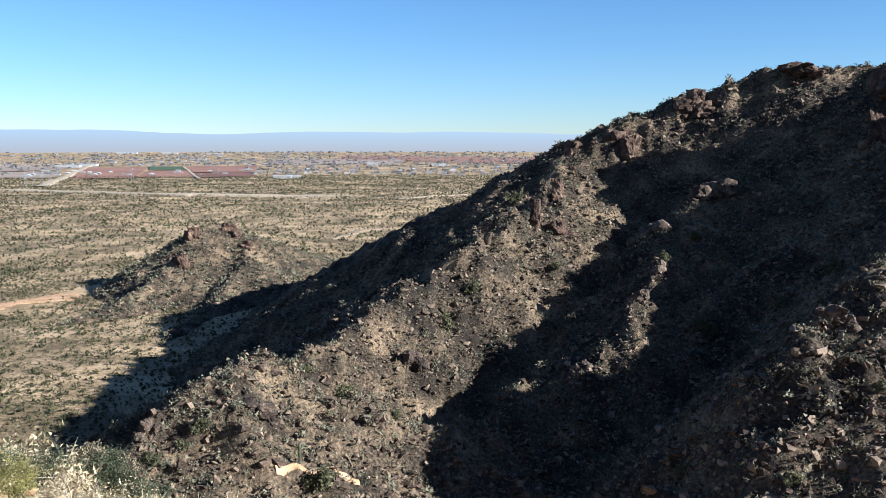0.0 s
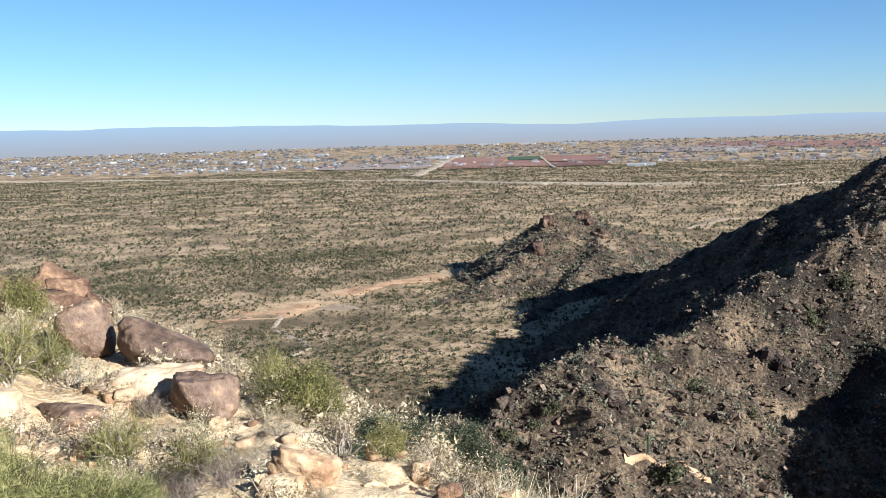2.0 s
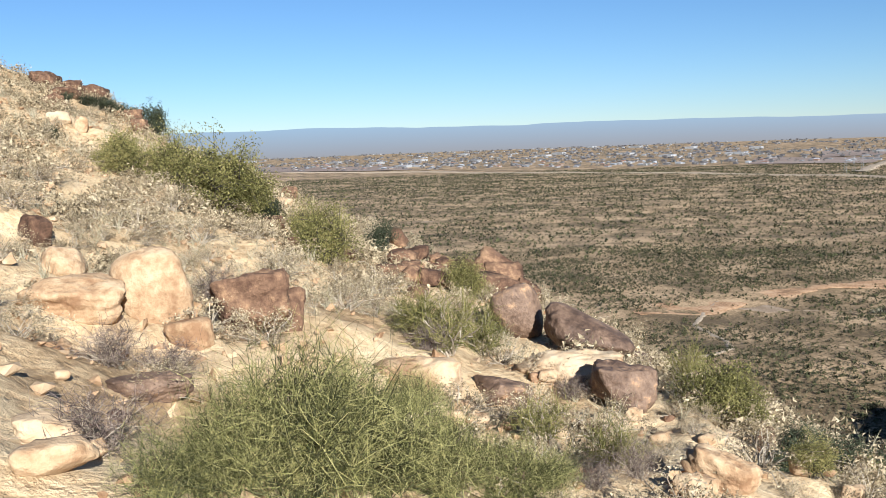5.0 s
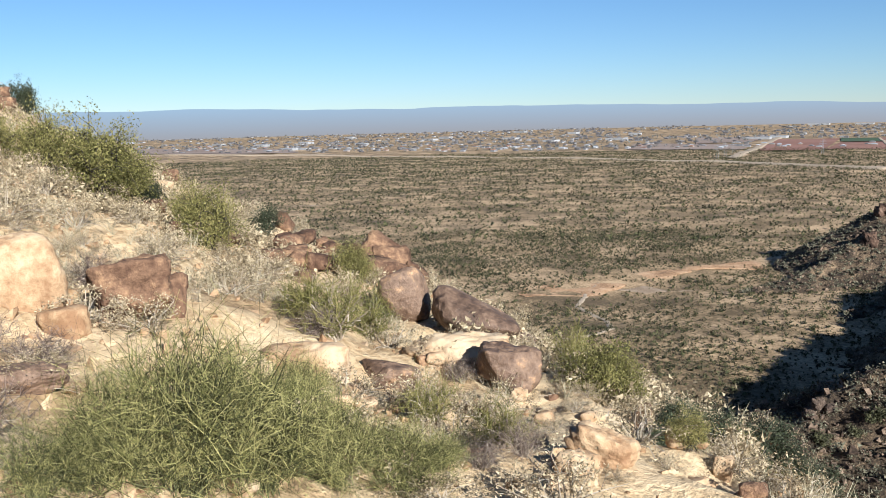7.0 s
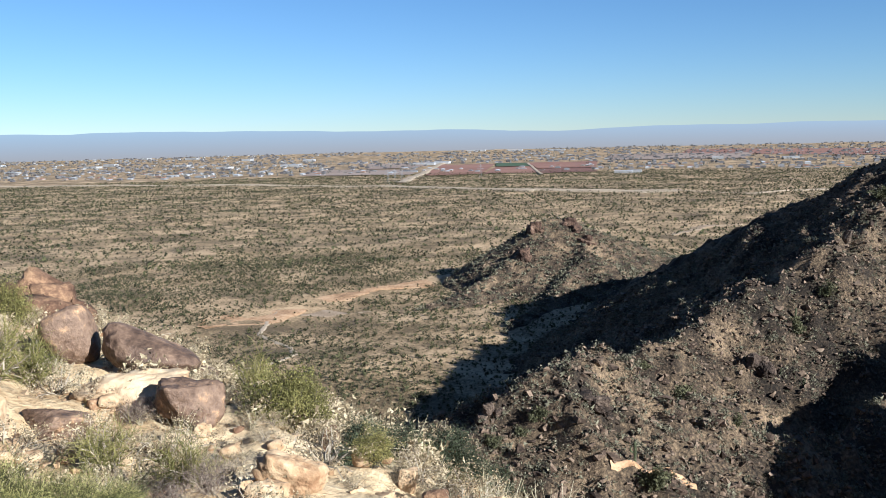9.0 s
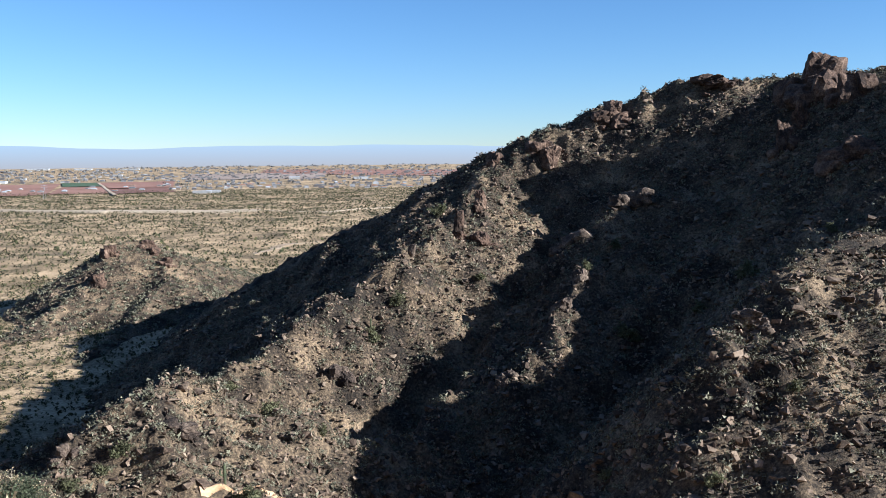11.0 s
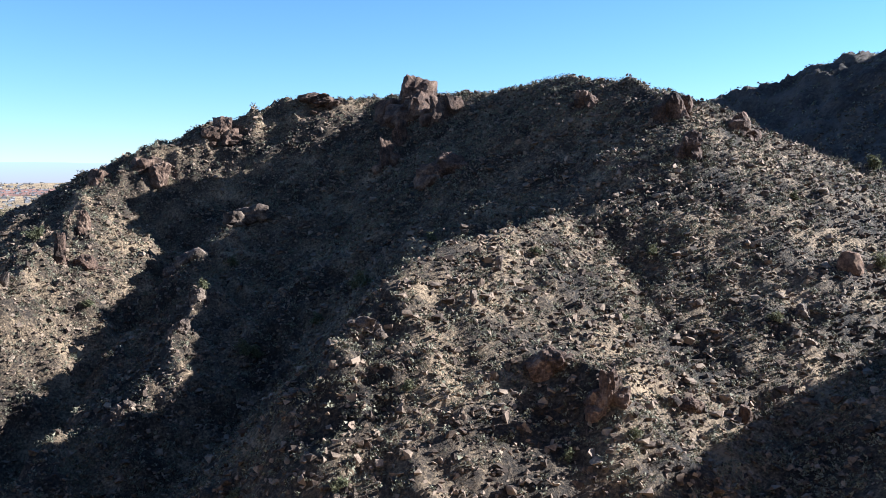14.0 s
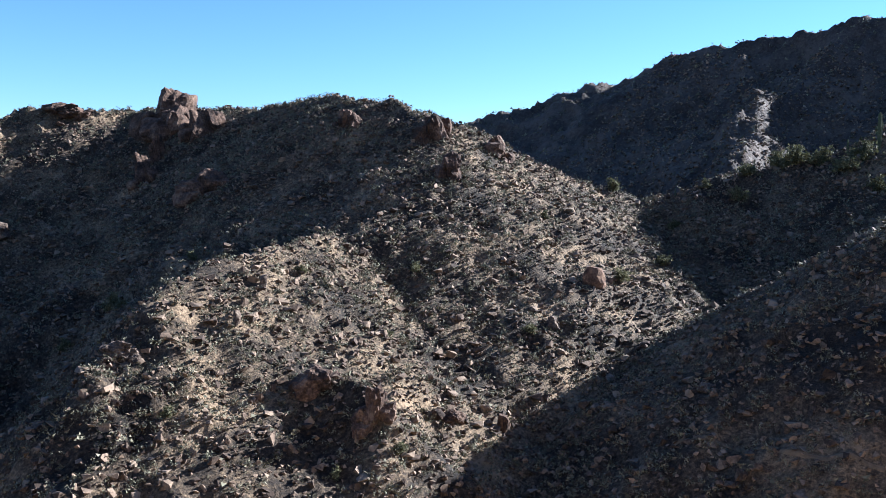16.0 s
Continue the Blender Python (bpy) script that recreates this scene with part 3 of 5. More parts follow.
def brittlebush(seed, stems=26, leaf_count=1800, dry=0.35):
    """A dome of grey-green leaves on pale brittle stems, half a metre in radius."""
    r = np.random.RandomState(seed)
    ob = empty("brittlebush", (0, 0, 0))
    ends = dome_points(r, stems, 0.85) * 0.5
    start = r.normal(0, 0.03, (stems, 3)) * (1, 1, 0)
    mid = bent(r, start, ends, 4, 0.03)
    v1, f1 = tubes(mid, np.linspace(0.007, 0.003, 4)[None].repeat(stems, 0))
    tips = mid[r.randint(0, stems, stems * 2), r.randint(2, 4, stems * 2)]
    tw = bent(r, tips, tips + r.normal(0, 0.06, tips.shape) + (0, 0, 0.03), 3, 0.008)
    v2, f2 = tubes(tw, np.linspace(0.003, 0.0015, 3)[None].repeat(len(tips), 0))
    part("stem_tangle", mesh_of("stem_tangle", np.concatenate([v1, v2]), np.concatenate([f1, f2 + len(v1)]), M["deadwood"]), ob, "dry pale grey-brown stems")
    n = int(leaf_count)
    c = tw[r.randint(0, len(tw), n), r.randint(0, 3, n)] + r.normal(0, 0.03, (n, 3))
    c[:, 2] = np.maximum(c[:, 2], 0.03)
    v, f = leaves(r, c, 0.025, 0.6)
    part("foliage", mesh_of("foliage", v, f, M["greyleaf"]), ob, "small pale grey-green leaves")
    return tagged(ob, "pale grey-green brittlebush with dry stems", "shrub", "brittlebushes on the hillside")


def twig_bush(seed, stems=70, twigs=1700, height=1.0, mat="twig", name="twiggy_bush", label="leafless bright green broom-like bush", thick=0.52, spread=0.62, fork=0.2):
    """A bush of fine upright green twigs, about a metre across and height high."""
    r = np.random.RandomState(seed)
    ob = empty(name, (0, 0, 0))
    ends = dome_points(r, stems, 1.0, 0.35) * (spread * 0.8, spread * 0.8, height * 0.7)
    main = bent(r, r.normal(0, 0.05, (stems, 3)) * (1, 1, 0), ends, 5, 0.03)
    v1, f1 = tubes(main, np.linspace(0.009, 0.004, 5)[None].repeat(stems, 0) * thick)
    part("stem_tangle", mesh_of("stem_tangle", v1, f1, M["deadwood"] if mat != "twig" else M["greenwood"]), ob, "woody stems")
    s = main[r.randint(0, stems, twigs), r.randint(1, 5, twigs)]
    out = s * (0.9, 0.9, 0.3) + r.normal(0, 1, (twigs, 3)) * (0.5, 0.5, 0.42) + (0, 0, 0.25)
    out /= np.linalg.norm(out, axis=1)[:, None]
    e = s + out * r.uniform(0.06, 0.27, (twigs, 1)) * height
    tw = bent(r, s, e, 3, 0.03)
    v2, f2 = tubes(tw, np.linspace(0.0042, 0.0018, 3)[None].repeat(twigs, 0) * thick)
    s3 = tw[r.randint(0, twigs, twigs * 3 // 2), r.randint(1, 3, twigs * 3 // 2)]
    e3 = s3 + (r.normal(0, 1, s3.shape) * 0.75 + (0, 0, 0.3)) * r.uniform(0.04, fork, (len(s3), 1))
    v3, f3 = tubes(bent(r, s3, e3, 3, 0.008), np.linspace(0.0028, 0.0013, 3)[None].repeat(len(s3), 0) * thick)
    part("twig_crown", mesh_of("twig_crown", np.concatenate([v2, v3]), np.concatenate([f2, f3 + len(v2)]), M[mat]), ob, "fine green twigs")
    return tagged(ob, label, "bush")


def leafy_bush(seed, height=0.8, count=2600, leaf=0.045, mat="creosote", name="palo_verde", label="", lobes=9):
    """A rounded desert bush about a metre across: bare forked trunks and clouds of tiny leaves in uneven lobes."""
    r = np.random.RandomState(seed)
    ob = empty(name, (0, 0, 0))
    c = dome_points(r, lobes, 1.0, 0.5) * (0.36, 0.36, height * 0.68)
    tr = bent(r, r.normal(0, 0.04, (lobes, 3)) * (1, 1, 0), c, 5, 0.025)
    v1, f1 = tubes(tr, np.linspace(0.018, 0.006, 5)[None].repeat(lobes, 0), 4)
    br = lobes * 14
    s = tr[r.randint(0, lobes, br), r.randint(2, 5, br)]
    e = s + (r.normal(0, 1, (br, 3)) + (0, 0, 0.5)) * (0.13, 0.13, 0.12)
    bt = bent(r, s, e, 3, 0.012)
    v2, f2 = tubes(bt, np.linspace(0.005, 0.002, 3)[None].repeat(br, 0))
    part("trunk", mesh_of("trunk", np.concatenate([v1, v2]), np.concatenate([f1, f2 + len(v1)]), M["darkwood"]), ob, "thin dark forked stems")
    n = count
    p = bt[r.randint(0, br, n), r.randint(1, 3, n)] + r.normal(0, 0.045, (n, 3))
    p[:, 2] = np.maximum(p[:, 2], 0.04)
    v, f = leaves(r, p, leaf, 0.5, 0.8)
    part("crown", mesh_of("crown", v, f, M[mat]), ob, "fine yellow-green foliage")
    return tagged(ob, label or "round yellow-green palo verde bush", "bush")


def put(maker, az, el, wide, tall, turn=0.0, fn=None, start=1.5, end=60.0, step=0.05, label="", group=""):
    """A copy of a bush model, its foot at az, el, as many degrees wide and tall as it looks."""
    p, r = sight(az, el, fn, start, end, step)
    dist = math.hypot(r, p.z)
    w, h = wide * DEG * dist, tall * DEG * dist
    ob = copy_thing(maker, Matrix.Translation(p - Vector((0, 0, 0.03 * h))) @ Euler((0, 0, turn)).to_matrix().to_4x4())
    ob.scale = (w, w, h / 0.85)
    return tagged(ob, label, "", group)


def remove_model(ob):
    for o in (*ob.children_recursive, ob):
        bpy.data.objects.remove(o)


M["deadwood"] = surface("dead_stems", [(0.3, (0.164, 0.127, 0.086)), (0.5, (0.27, 0.217, 0.15)), (0.7, (0.374, 0.314, 0.232))], 9, fine=6, bump=0, island=0.5)
M["greyleaf"] = surface("brittlebush_leaf", [(0.25, (0.135, 0.098, 0.052)), (0.5, (0.3, 0.235, 0.136)), (0.75, (0.44, 0.355, 0.22))], 3, fine=8, bump=0, island=0.6, objrand=0.3, translucent=0.12)
M["twig"] = surface("green_twig", [(0.25, (0.0226, 0.0235, 0.00609)), (0.45, (0.0766, 0.0748, 0.0191)), (0.62, (0.161, 0.15, 0.0435)), (0.85, (0.304, 0.271, 0.103))], 3, fine=8, bump=0, island=0.9, objrand=0.15)
M["greenwood"] = surface("green_stem", [(0.3, (0.0626, 0.0626, 0.0244)), (0.6, (0.125, 0.118, 0.0487))], 5, fine=6, bump=0, island=0.4)
M["deadtwig"] = surface("dead_twig", [(0.25, (0.0487, 0.0313, 0.0251)), (0.5, (0.111, 0.0766, 0.0592)), (0.75, (0.237, 0.181, 0.139))], 3, fine=8, bump=0, island=0.7)
M["darkwood"] = surface("dark_stem", [(0.3, (0.0244, 0.0195, 0.0139)), (0.6, (0.0626, 0.0522, 0.0348))], 8, fine=6, bump=0.3)
M["creosote"] = surface("fine_foliage", [(0.25, (0.085, 0.081, 0.02)), (0.5, (0.18, 0.16, 0.048)), (0.75, (0.30, 0.26, 0.092))], 1.5, fine=8, bump=0, island=0.5, objrand=0.2, translucent=0.3)
M["darkleaf"] = surface("dark_foliage", [(0.25, (0.0209, 0.0244, 0.0125)), (0.5, (0.0452, 0.0522, 0.0244)), (0.75, (0.0835, 0.0905, 0.0487))], 1.5, fine=8, bump=0, island=0.5, objrand=0.2, translucent=0.2)
M["redrock"] = surface("red_brown_rock", [(0.28, (0.042, 0.0218, 0.0122)), (0.45, (0.0966, 0.0521, 0.0294)), (0.58, (0.16, 0.0916, 0.0521)), (0.69, (0.269, 0.16, 0.084)), (0.82, (0.37, 0.252, 0.151))], 1.0, fine=7, bump=0.9, bump_dist=0.08, objrand=0.15)
M["crag"] = surface("crag_rock", [(0.28, (0.0213, 0.0127, 0.0082)), (0.45, (0.0574, 0.0328, 0.0205)), (0.6, (0.102, 0.0607, 0.0385)), (0.78, (0.18, 0.119, 0.0795))], 0.3, fine=7, bump=1.0, bump_dist=0.4, objrand=0.12, contrast=1.3)
M["dullleaf"] = surface("dull_foliage", [(0.25, (0.045, 0.045, 0.02)), (0.5, (0.085, 0.082, 0.038)), (0.75, (0.145, 0.135, 0.068))], 1.5, fine=8, bump=0, island=0.5, objrand=0.3, translucent=0.2)
# darker copy of the trail dust, the slope's shade put into its colour
M["shaded_dust"] = surface("shaded_trail_soil", [(0.3, (0.075, 0.054, 0.034)), (0.6, (0.13, 0.095, 0.06))], 0.3, fine=8, bump=0)
M["tanrock"] = surface("tan_outcrop_rock", [(0.28, (0.0209, 0.0139, 0.00974)), (0.45, (0.0592, 0.0397, 0.0278)), (0.6, (0.104, 0.0731, 0.0501)), (0.78, (0.195, 0.143, 0.101))], 0.35, fine=7, bump=1.0, bump_dist=0.3, objrand=0.12, contrast=1.3)

# ---- boulders on the near hillside ----
boulder("smooth rounded pale tan boulder with a brown underside", 66.91, -10.52, 5.6, 5.0, M["granite"], 3, 0.8, tilt=(0, -12, 0), planes=4, sharp=3.4, rough=0.05, level=5)
boulder("small flat pale granite rock", 64.99, -12.35, 3.3, 2.0, M["granite"], 5, 0.7)
boulder("blocky brown rock streaked with orange", 60.98, -11.58, 4.6, 3.4, M["redrock"], 9, 0.8, planes=6, sharp=28, level=5, rough=0.12, tilt=(0, -6, 0))
boulder("upright pointed brown slab against a rock", 58.66, -11.71, 1.7, 2.9, M["redrock"], 21, 0.6, tilt=(0, 10, 0), sharp=18)
boulder("large pale granite slab on the slope", 71.41, -10.01, 6.5, 3.1, M["granite"], 11, 0.8, level=5)
boulder("pale angular granite rock", 71.91, -7.12, 3.2, 2.0, M["granite"], 12, 0.8)
boulder("brown weathered rock on the slope", 73.03, -5.39, 2.2, 2.2, M["redrock"], 15, 0.8)
boulder("low flat grey-brown rock half buried", 67.30, -15.47, 5.4, 1.9, M["varnish"], 16, 0.7, level=5)
boulder("pale orange slab beside the path", 72.93, -18.61, 5.5, 2.2, M["granite"], 18, 0.7)
boulder("pale granite block on the slope", 73.52, -16.84, 4.0, 1.7, M["granite"], 19, 0.7)
boulder("rounded dark varnished boulder with a pale foot", 44.00, -12.81, 3.5, 3.8, M["varnish"], 24, 0.85, tilt=(0, -24, 0), planes=5, sharp=4, level=5, rough=0.06)
boulder("long dark varnished boulder tapering over a shaded ledge", 39.80, -14.12, 6.8, 4.3, M["varnish"], 131, 0.6, tilt=(0, 12, 0), planes=5, sharp=3.6, rough=0.06, level=5, undercut=0.6, taper=0.55, sunk=0.1)
boulder("dark slab at the end of the long boulder", 36.71, -14.86, 2.4, 1.3, M["varnish"], 29, 0.7, tilt=(0, 14, 0), sharp=16)
boulder("blocky dark boulder with orange broken faces", 37.62, -17.21, 4.0, 2.7, M["varnish"], 34, 0.8, planes=6, sharp=22, level=5, tilt=(0, 8, 0), undercut=0.3)
boulder("low pale granite ledge under dark boulders", 41.01, -15.74, 7.0, 1.9, M["granite"], 35, 0.6, level=5, rough=0.16, sunk=0.5)
boulder("brown rock on the pale ledge", 41.36, -14.61, 2.0, 1.0, M["redrock"], 37, 0.7)
boulder("small white broken granite rock", 36.93, -17.98, 1.3, 1.1, M["granite"], 39, 0.8, sharp=18)
boulder("low brown rock with an orange broken face", 45.35, -17.05, 3.6, 1.9, M["varnish"], 43, 0.8, planes=6, sharp=18, level=5, taper=0.3)
boulder("pale sandy bedrock hump", 51.00, -15.77, 7.5, 2.2, M["granite"], 44, 0.8, sharp=6, level=5, rough=0.12, sunk=0.8)
boulder("pale bedrock slab running downhill", 31.53, -21.90, 5.0, 2.0, M["granite"], 46, 0.8, sharp=8, tilt=(0, 20, 0), level=5, rough=0.15, sunk=0.7)
boulder("pale bedrock slab beside shrubs", 33.40, -22.40, 3.0, 1.6, M["granite"], 47, 0.7, sunk=0.6, rough=0.15)
boulder("dark broken rock in the shrubs", 29.02, -19.40, 1.2, 1.6, M["redrock"], 48, 0.8)
rb = np.random.RandomState(12)
for k in range(30):
    u = rb.uniform(0, 1)
    size = rb.uniform(0.8, 1.9) * (1.5 if 0.55 < u < 0.95 else 0.8)
    boulder("angular red-brown rock of the broken outcrop at the brink", 52.0 - 8.8 * u + rb.normal(0, 0.4), -8.0 - 2.7 * u + rb.normal(0, 0.45), size * 1.3, size * rb.uniform(0.6, 1.0), M["redrock"], 510 + k, level=3, planes=10, sharp=26, rough=0.2, tilt=(rb.uniform(-20, 20), rb.uniform(-5, 30), 0))
boulder("reddish rock at the brink of the slope", 50.68, -7.75, 1.9, 1.1, M["redrock"], 54, 0.8)
boulder("reddish rock among low shrubs", 51.60, -8.13, 1.5, 1.0, M["redrock"], 56, 0.8)
boulder("tan rock at the brink", 47.43, -7.61, 1.8, 0.9, M["rock"], 57, 0.8)
boulder("small round reddish rock", 58.22, -6.90, 0.8, 1.2, M["redrock"], 58, 0.8)
boulder("red rocks behind the bushes", 58.40, -3.59, 1.2, 1.1, M["redrock"], 59, 0.8)
boulder("pale upright rock on the upper slope", 70.13, 1.08, 1.0, 1.1, M["granite"], 61, 0.8)
boulder("pale slab on the upper slope", 71.32, 1.69, 1.5, 0.8, M["granite"], 62, 0.8)
boulder("red-brown rocks on the skyline", 67.90, 3.12, 1.2, 0.6, M["redrock"], 63, 0.8)
boulder("brown rocks on the skyline", 71.10, 4.29, 2.2, 0.7, M["redrock"], 64, 0.8)
for az, el, w in ((71.73, 3.73, 1.8), (70.53, 3.40, 1.4), (69.19, 2.92, 1.6), (67.42, 2.10, 1.3), (71.54, 2.56, 1.5), (66.97, 1.13, 1.2), (59.36, -5.22, 1.4), (54.94, -7.24, 1.2), (49.28, -8.60, 1.4)):
    boulder("weathered red-brown rock on the upper slope", az, el, w, w * 0.6, M["redrock"], 300 + int(az * 10), sharp=22, rough=0.2)
boulder("small broken rock beside the trail", 24.09, -22.26, 1.4, 1.6, M["granite"], 65, 0.8)
for k in range(46):
    a, e = rng.uniform(20, 74), rng.uniform(-24, 1)
    if e > -6.5 + (a - 52) * 0.5 or e > -8 - (45 - a) * 0.55 and a < 45:
        continue
    s = rng.uniform(0.5, 1.5)
    boulder("loose pale rock among the shrubs", a, e, s * 1.3, s * 0.8, M["granite"] if k % 3 else M["redrock"], 100 + k, level=3)

# ---- bushes on the near hillside ----
BARE = [(sight(az, el)[0], w) for az, el, w in ((52.61, -12.80, 1.3), (49.92, -14.12, 1.5), (48.43, -15.62, 0.9), (46.18, -18.70, 0.7), (31.82, -19.79, 1.0), (33.01, -21.75, 0.8), (41.29, -14.52, 0.7))]


def bushy(x, y):
    """Away from the bare pale bedrock."""
    ok = np.ones(np.shape(x), bool)
    for p, w in BARE:
        ok &= np.hypot(x - p.x, y - p.y) > w
    return ok


TWIGGY = [twig_bush(k) for k in range(3)]
for az_el_w_h in ((58.70, -21.92, 12.5, 10.6), (54.00, -22.36, 9.5, 8.6), (62.51, -20.97, 7.5, 7.6), (49.19, -22.66, 7.0, 6.2), (44.74, -23.15, 6.5, 4.6), (50.95, -20.73, 5.0, 5.5), (55.70, -20.39, 8, 8), (53.21, -20.08, 5.5, 4.6), (49.80, -20.76, 5, 4), (45.87, -21.50, 4.5, 3.2), (42.44, -21.94, 4.5, 2.6), (51.16, -17.84, 4, 3.6)):
    put(TWIGGY[int(az_el_w_h[0] * 7) % 3], *az_el_w_h, turn=az_el_w_h[0], group="green twiggy bushes")
GRASSY = twig_bush(9, stems=90, twigs=800, height=0.9, name="grassy_bush", label="pale green upright grassy bush with dry stalks", fork=0.1)
for az_el_w_h in ((67.27, -21.08, 6.5, 6.4), (64.92, -20.96, 5, 5.5)):
    put(GRASSY, *az_el_w_h, turn=az_el_w_h[0])
THIN = twig_bush(12, stems=40, twigs=420, height=1.0, mat="creosote", name="creosote_bush", label="thin straggly olive-green creosote bush", thick=1.3)
for az_el_w_h in ((48.95, -13.59, 5.5, 4.6), (50.52, -12.10, 4, 3), (46.58, -13.69, 3.5, 3.5), (33.69, -16.04, 3.0, 3.6), (42.75, -19.34, 4, 3.6), (38.04, -20.68, 4, 3.5)):
    put(THIN, *az_el_w_h, turn=az_el_w_h[0], group="creosote bushes")
LEAFY = [leafy_bush(20 + k, 0.85, 15000, 0.028, lobes=16) for k in range(3)]
for az_el_w_h in ((62.68, -4.32, 6.6, 5.4), (65.04, -2.81, 4.4, 4.2), (60.87, -4.78, 3.8, 4.2), (67.95, -1.48, 4.2, 3.3), (56.20, -7.52, 4.6, 4.5), (57.37, -6.57, 3, 3.2), (31.97, -17.67, 5.8, 4.6), (30.44, -17.94, 4.2, 3.6), (47.53, -10.10, 3.0, 3.2), (48.69, -7.55, 2.2, 1.2), (26.12, -20.36, 3.2, 2.6), (23.51, -20.60, 3.6, 2.2), (20.80, -21.28, 2.8, 1.6)):
    put(LEAFY[int(az_el_w_h[0] * 5) % 3], *az_el_w_h, turn=az_el_w_h[0], group="palo verde bushes")
DARKLEAF = [leafy_bush(30 + k, 0.85, 8000, 0.036, "darkleaf", "dark_bush", "dark green desert bush at the brink") for k in range(2)]
for az_el_w_h in ((52.80, -7.18, 3.2, 2.6), (66.20, 0.87, 2.2, 2.2), (70.94, 2.70, 1.6, 1.0), (67.23, 1.80, 1.5, 1.0), (69.17, 2.50, 1.5, 0.9), (71.83, 0.81, 1.4, 0.9), (68.43, 3.36, 2.0, 1.3), (69.79, 4.02, 1.4, 0.8), (27.26, -20.02, 4.6, 3.2), (24.66, -20.27, 4.6, 2.8), (21.84, -20.60, 5.0, 2.8), (59.85, -4.84, 2.6, 2.0), (20.78, -21.35, 4.5, 2.6), (18.20, -22.37, 3.5, 2.2)):
    put(DARKLEAF[int(az_el_w_h[0] * 5) % 2], *az_el_w_h, turn=az_el_w_h[0], group="dark green bushes")
BRITTLE = [brittlebush(50 + k) for k in range(5)]
taken = []
for _ in range(2600):
    if len(taken) == 250:
        break
    a, r_ = rng.uniform(14, 78), math.sqrt(rng.uniform(4.5 ** 2, 34 ** 2)) * rng.uniform(0.55, 1.0)
    p = away(a, 0, r_)
    if any((p.x - q[0]) ** 2 + (p.y - q[1]) ** 2 < 0.13 * r_ ** 0.6 for q in taken) or r_ < (7.5 if a > 52 else 4.5) or not bushy(p.x, p.y):
        continue
    taken.append((p.x, p.y))
    z = float(hill_z(np.array([p.x]), np.array([p.y]))[0])
    s = rng.uniform(0.6, 1.25) * (1 if r_ < 14 else 1.25)
    ob = copy_thing(BRITTLE[len(taken) % 5], Matrix.Translation((p.x, p.y, z - 0.03)) @ Euler((0, 0, rng.uniform(0, 6.28))).to_matrix().to_4x4())
    ob.scale = (s, s, s * rng.uniform(0.75, 1.0))
for az, el, w in ((34.76, -19.63, 3.0), (36.26, -20.54, 2.6), (30.34, -19.85, 2.6), (33.24, -18.52, 2.8), (30.62, -22.54, 2.4), (38.36, -19.02, 2.8), (40.81, -18.30, 3.0), (42.35, -17.81, 2.4), (34.66, -17.58, 2.8), (32.65, -17.52, 2.6),
                  (53.38, -11.09, 3.2), (51.59, -11.46, 3.0), (47.64, -11.38, 2.8), (53.57, -9.77, 3.0), (52.33, -9.25, 2.8), (50.28, -10.45, 2.8), (39.87, -20.56, 2.8), (42.05, -15.64, 2.2), (28.45, -18.89, 2.6), (26.26, -19.97, 2.6), (24.43, -21.34, 3.0), (27.42, -21.64, 3.0), (21.48, -22.33, 3.0),
                  (71.26, -4.73, 2.6), (69.48, -5.20, 2.6), (67.02, -5.73, 2.8), (64.52, -6.94, 2.6), (62.59, -7.78, 2.6), (59.88, -7.98, 2.4), (55.08, -9.71, 2.6), (52.98, -10.55, 2.6), (57.24, -10.27, 2.6), (68.66, -6.60, 2.6), (70.23, -3.16, 2.4), (71.90, -1.75, 2.4), (68.45, -3.94, 2.4), (65.67, -4.81, 2.4)):
    put(BRITTLE[int(az * 9) % 5], az, el, w, w * 0.72, az * 3)
for ob in (*TWIGGY, GRASSY, THIN, *LEAFY, *DARKLEAF, *BRITTLE):
    remove_model(ob)
bb = strew(2600, -38, 2, 3, 20, hill_z, lambda x, y, z: (np.hypot(x, y) > 7.5) & bushy(x, y) & (fbm(x, y, 3.5, 2, seed=95) > -0.35) & (azimuth(x, y) > 22) & (hill_base(x, y) > -1.9 - 0.25 * y - 0.26 * np.maximum(x, 0)))
ob = scatter("low_brittlebush", [leaf_clump(300 + k, 130, 0.075, 0.75) for k in range(8)], bb - (0, 0, 0.03), rng.uniform(0.4, 0.85, len(bb)), rng.uniform(0, 6.28, len(bb)), M["greyleaf"])
tagged(ob, "dense low grey brittlebush carpeting the hillside", "shrubs", kind="stuff")
pb = strew(9000, -38, 2, 1, 17, hill_z, lambda x, y, z: np.hypot(x, y) > 3)
ob = scatter("gravel", SMALL_ROCKS, pb - (0, 0, 0.005), rng.uniform(0.2, 1, len(pb)) ** 3 * 0.22 + 0.025, rng.uniform(0, 6.28, len(pb)), M["granite"])
tagged(ob, "pale loose gravel on the sandy hillside", "gravel", kind="stuff")
gb = strew(3400, -38, 1, 3, 17, hill_z, lambda x, y, z: (np.hypot(x, y) > 4) & (fbm(x, y, 4, 2, seed=91) > 0.0) & bushy(x, y))
tuft_v = []
for k in range(6):
    r2 = np.random.RandomState(200 + k)
    e = r2.normal(0, 0.4, (14, 3)) * (1, 1, 0) + np.stack([0 * np.ones(14), 0 * np.ones(14), r2.uniform(0.5, 1, 14)], 1)
    tuft_v.append(tubes(bent(r2, r2.normal(0, 0.08, (14, 3)) * (1, 1, 0), e, 3, 0.04)[:, ::2], np.array([[0.013, 0.004]]).repeat(14, 0)))
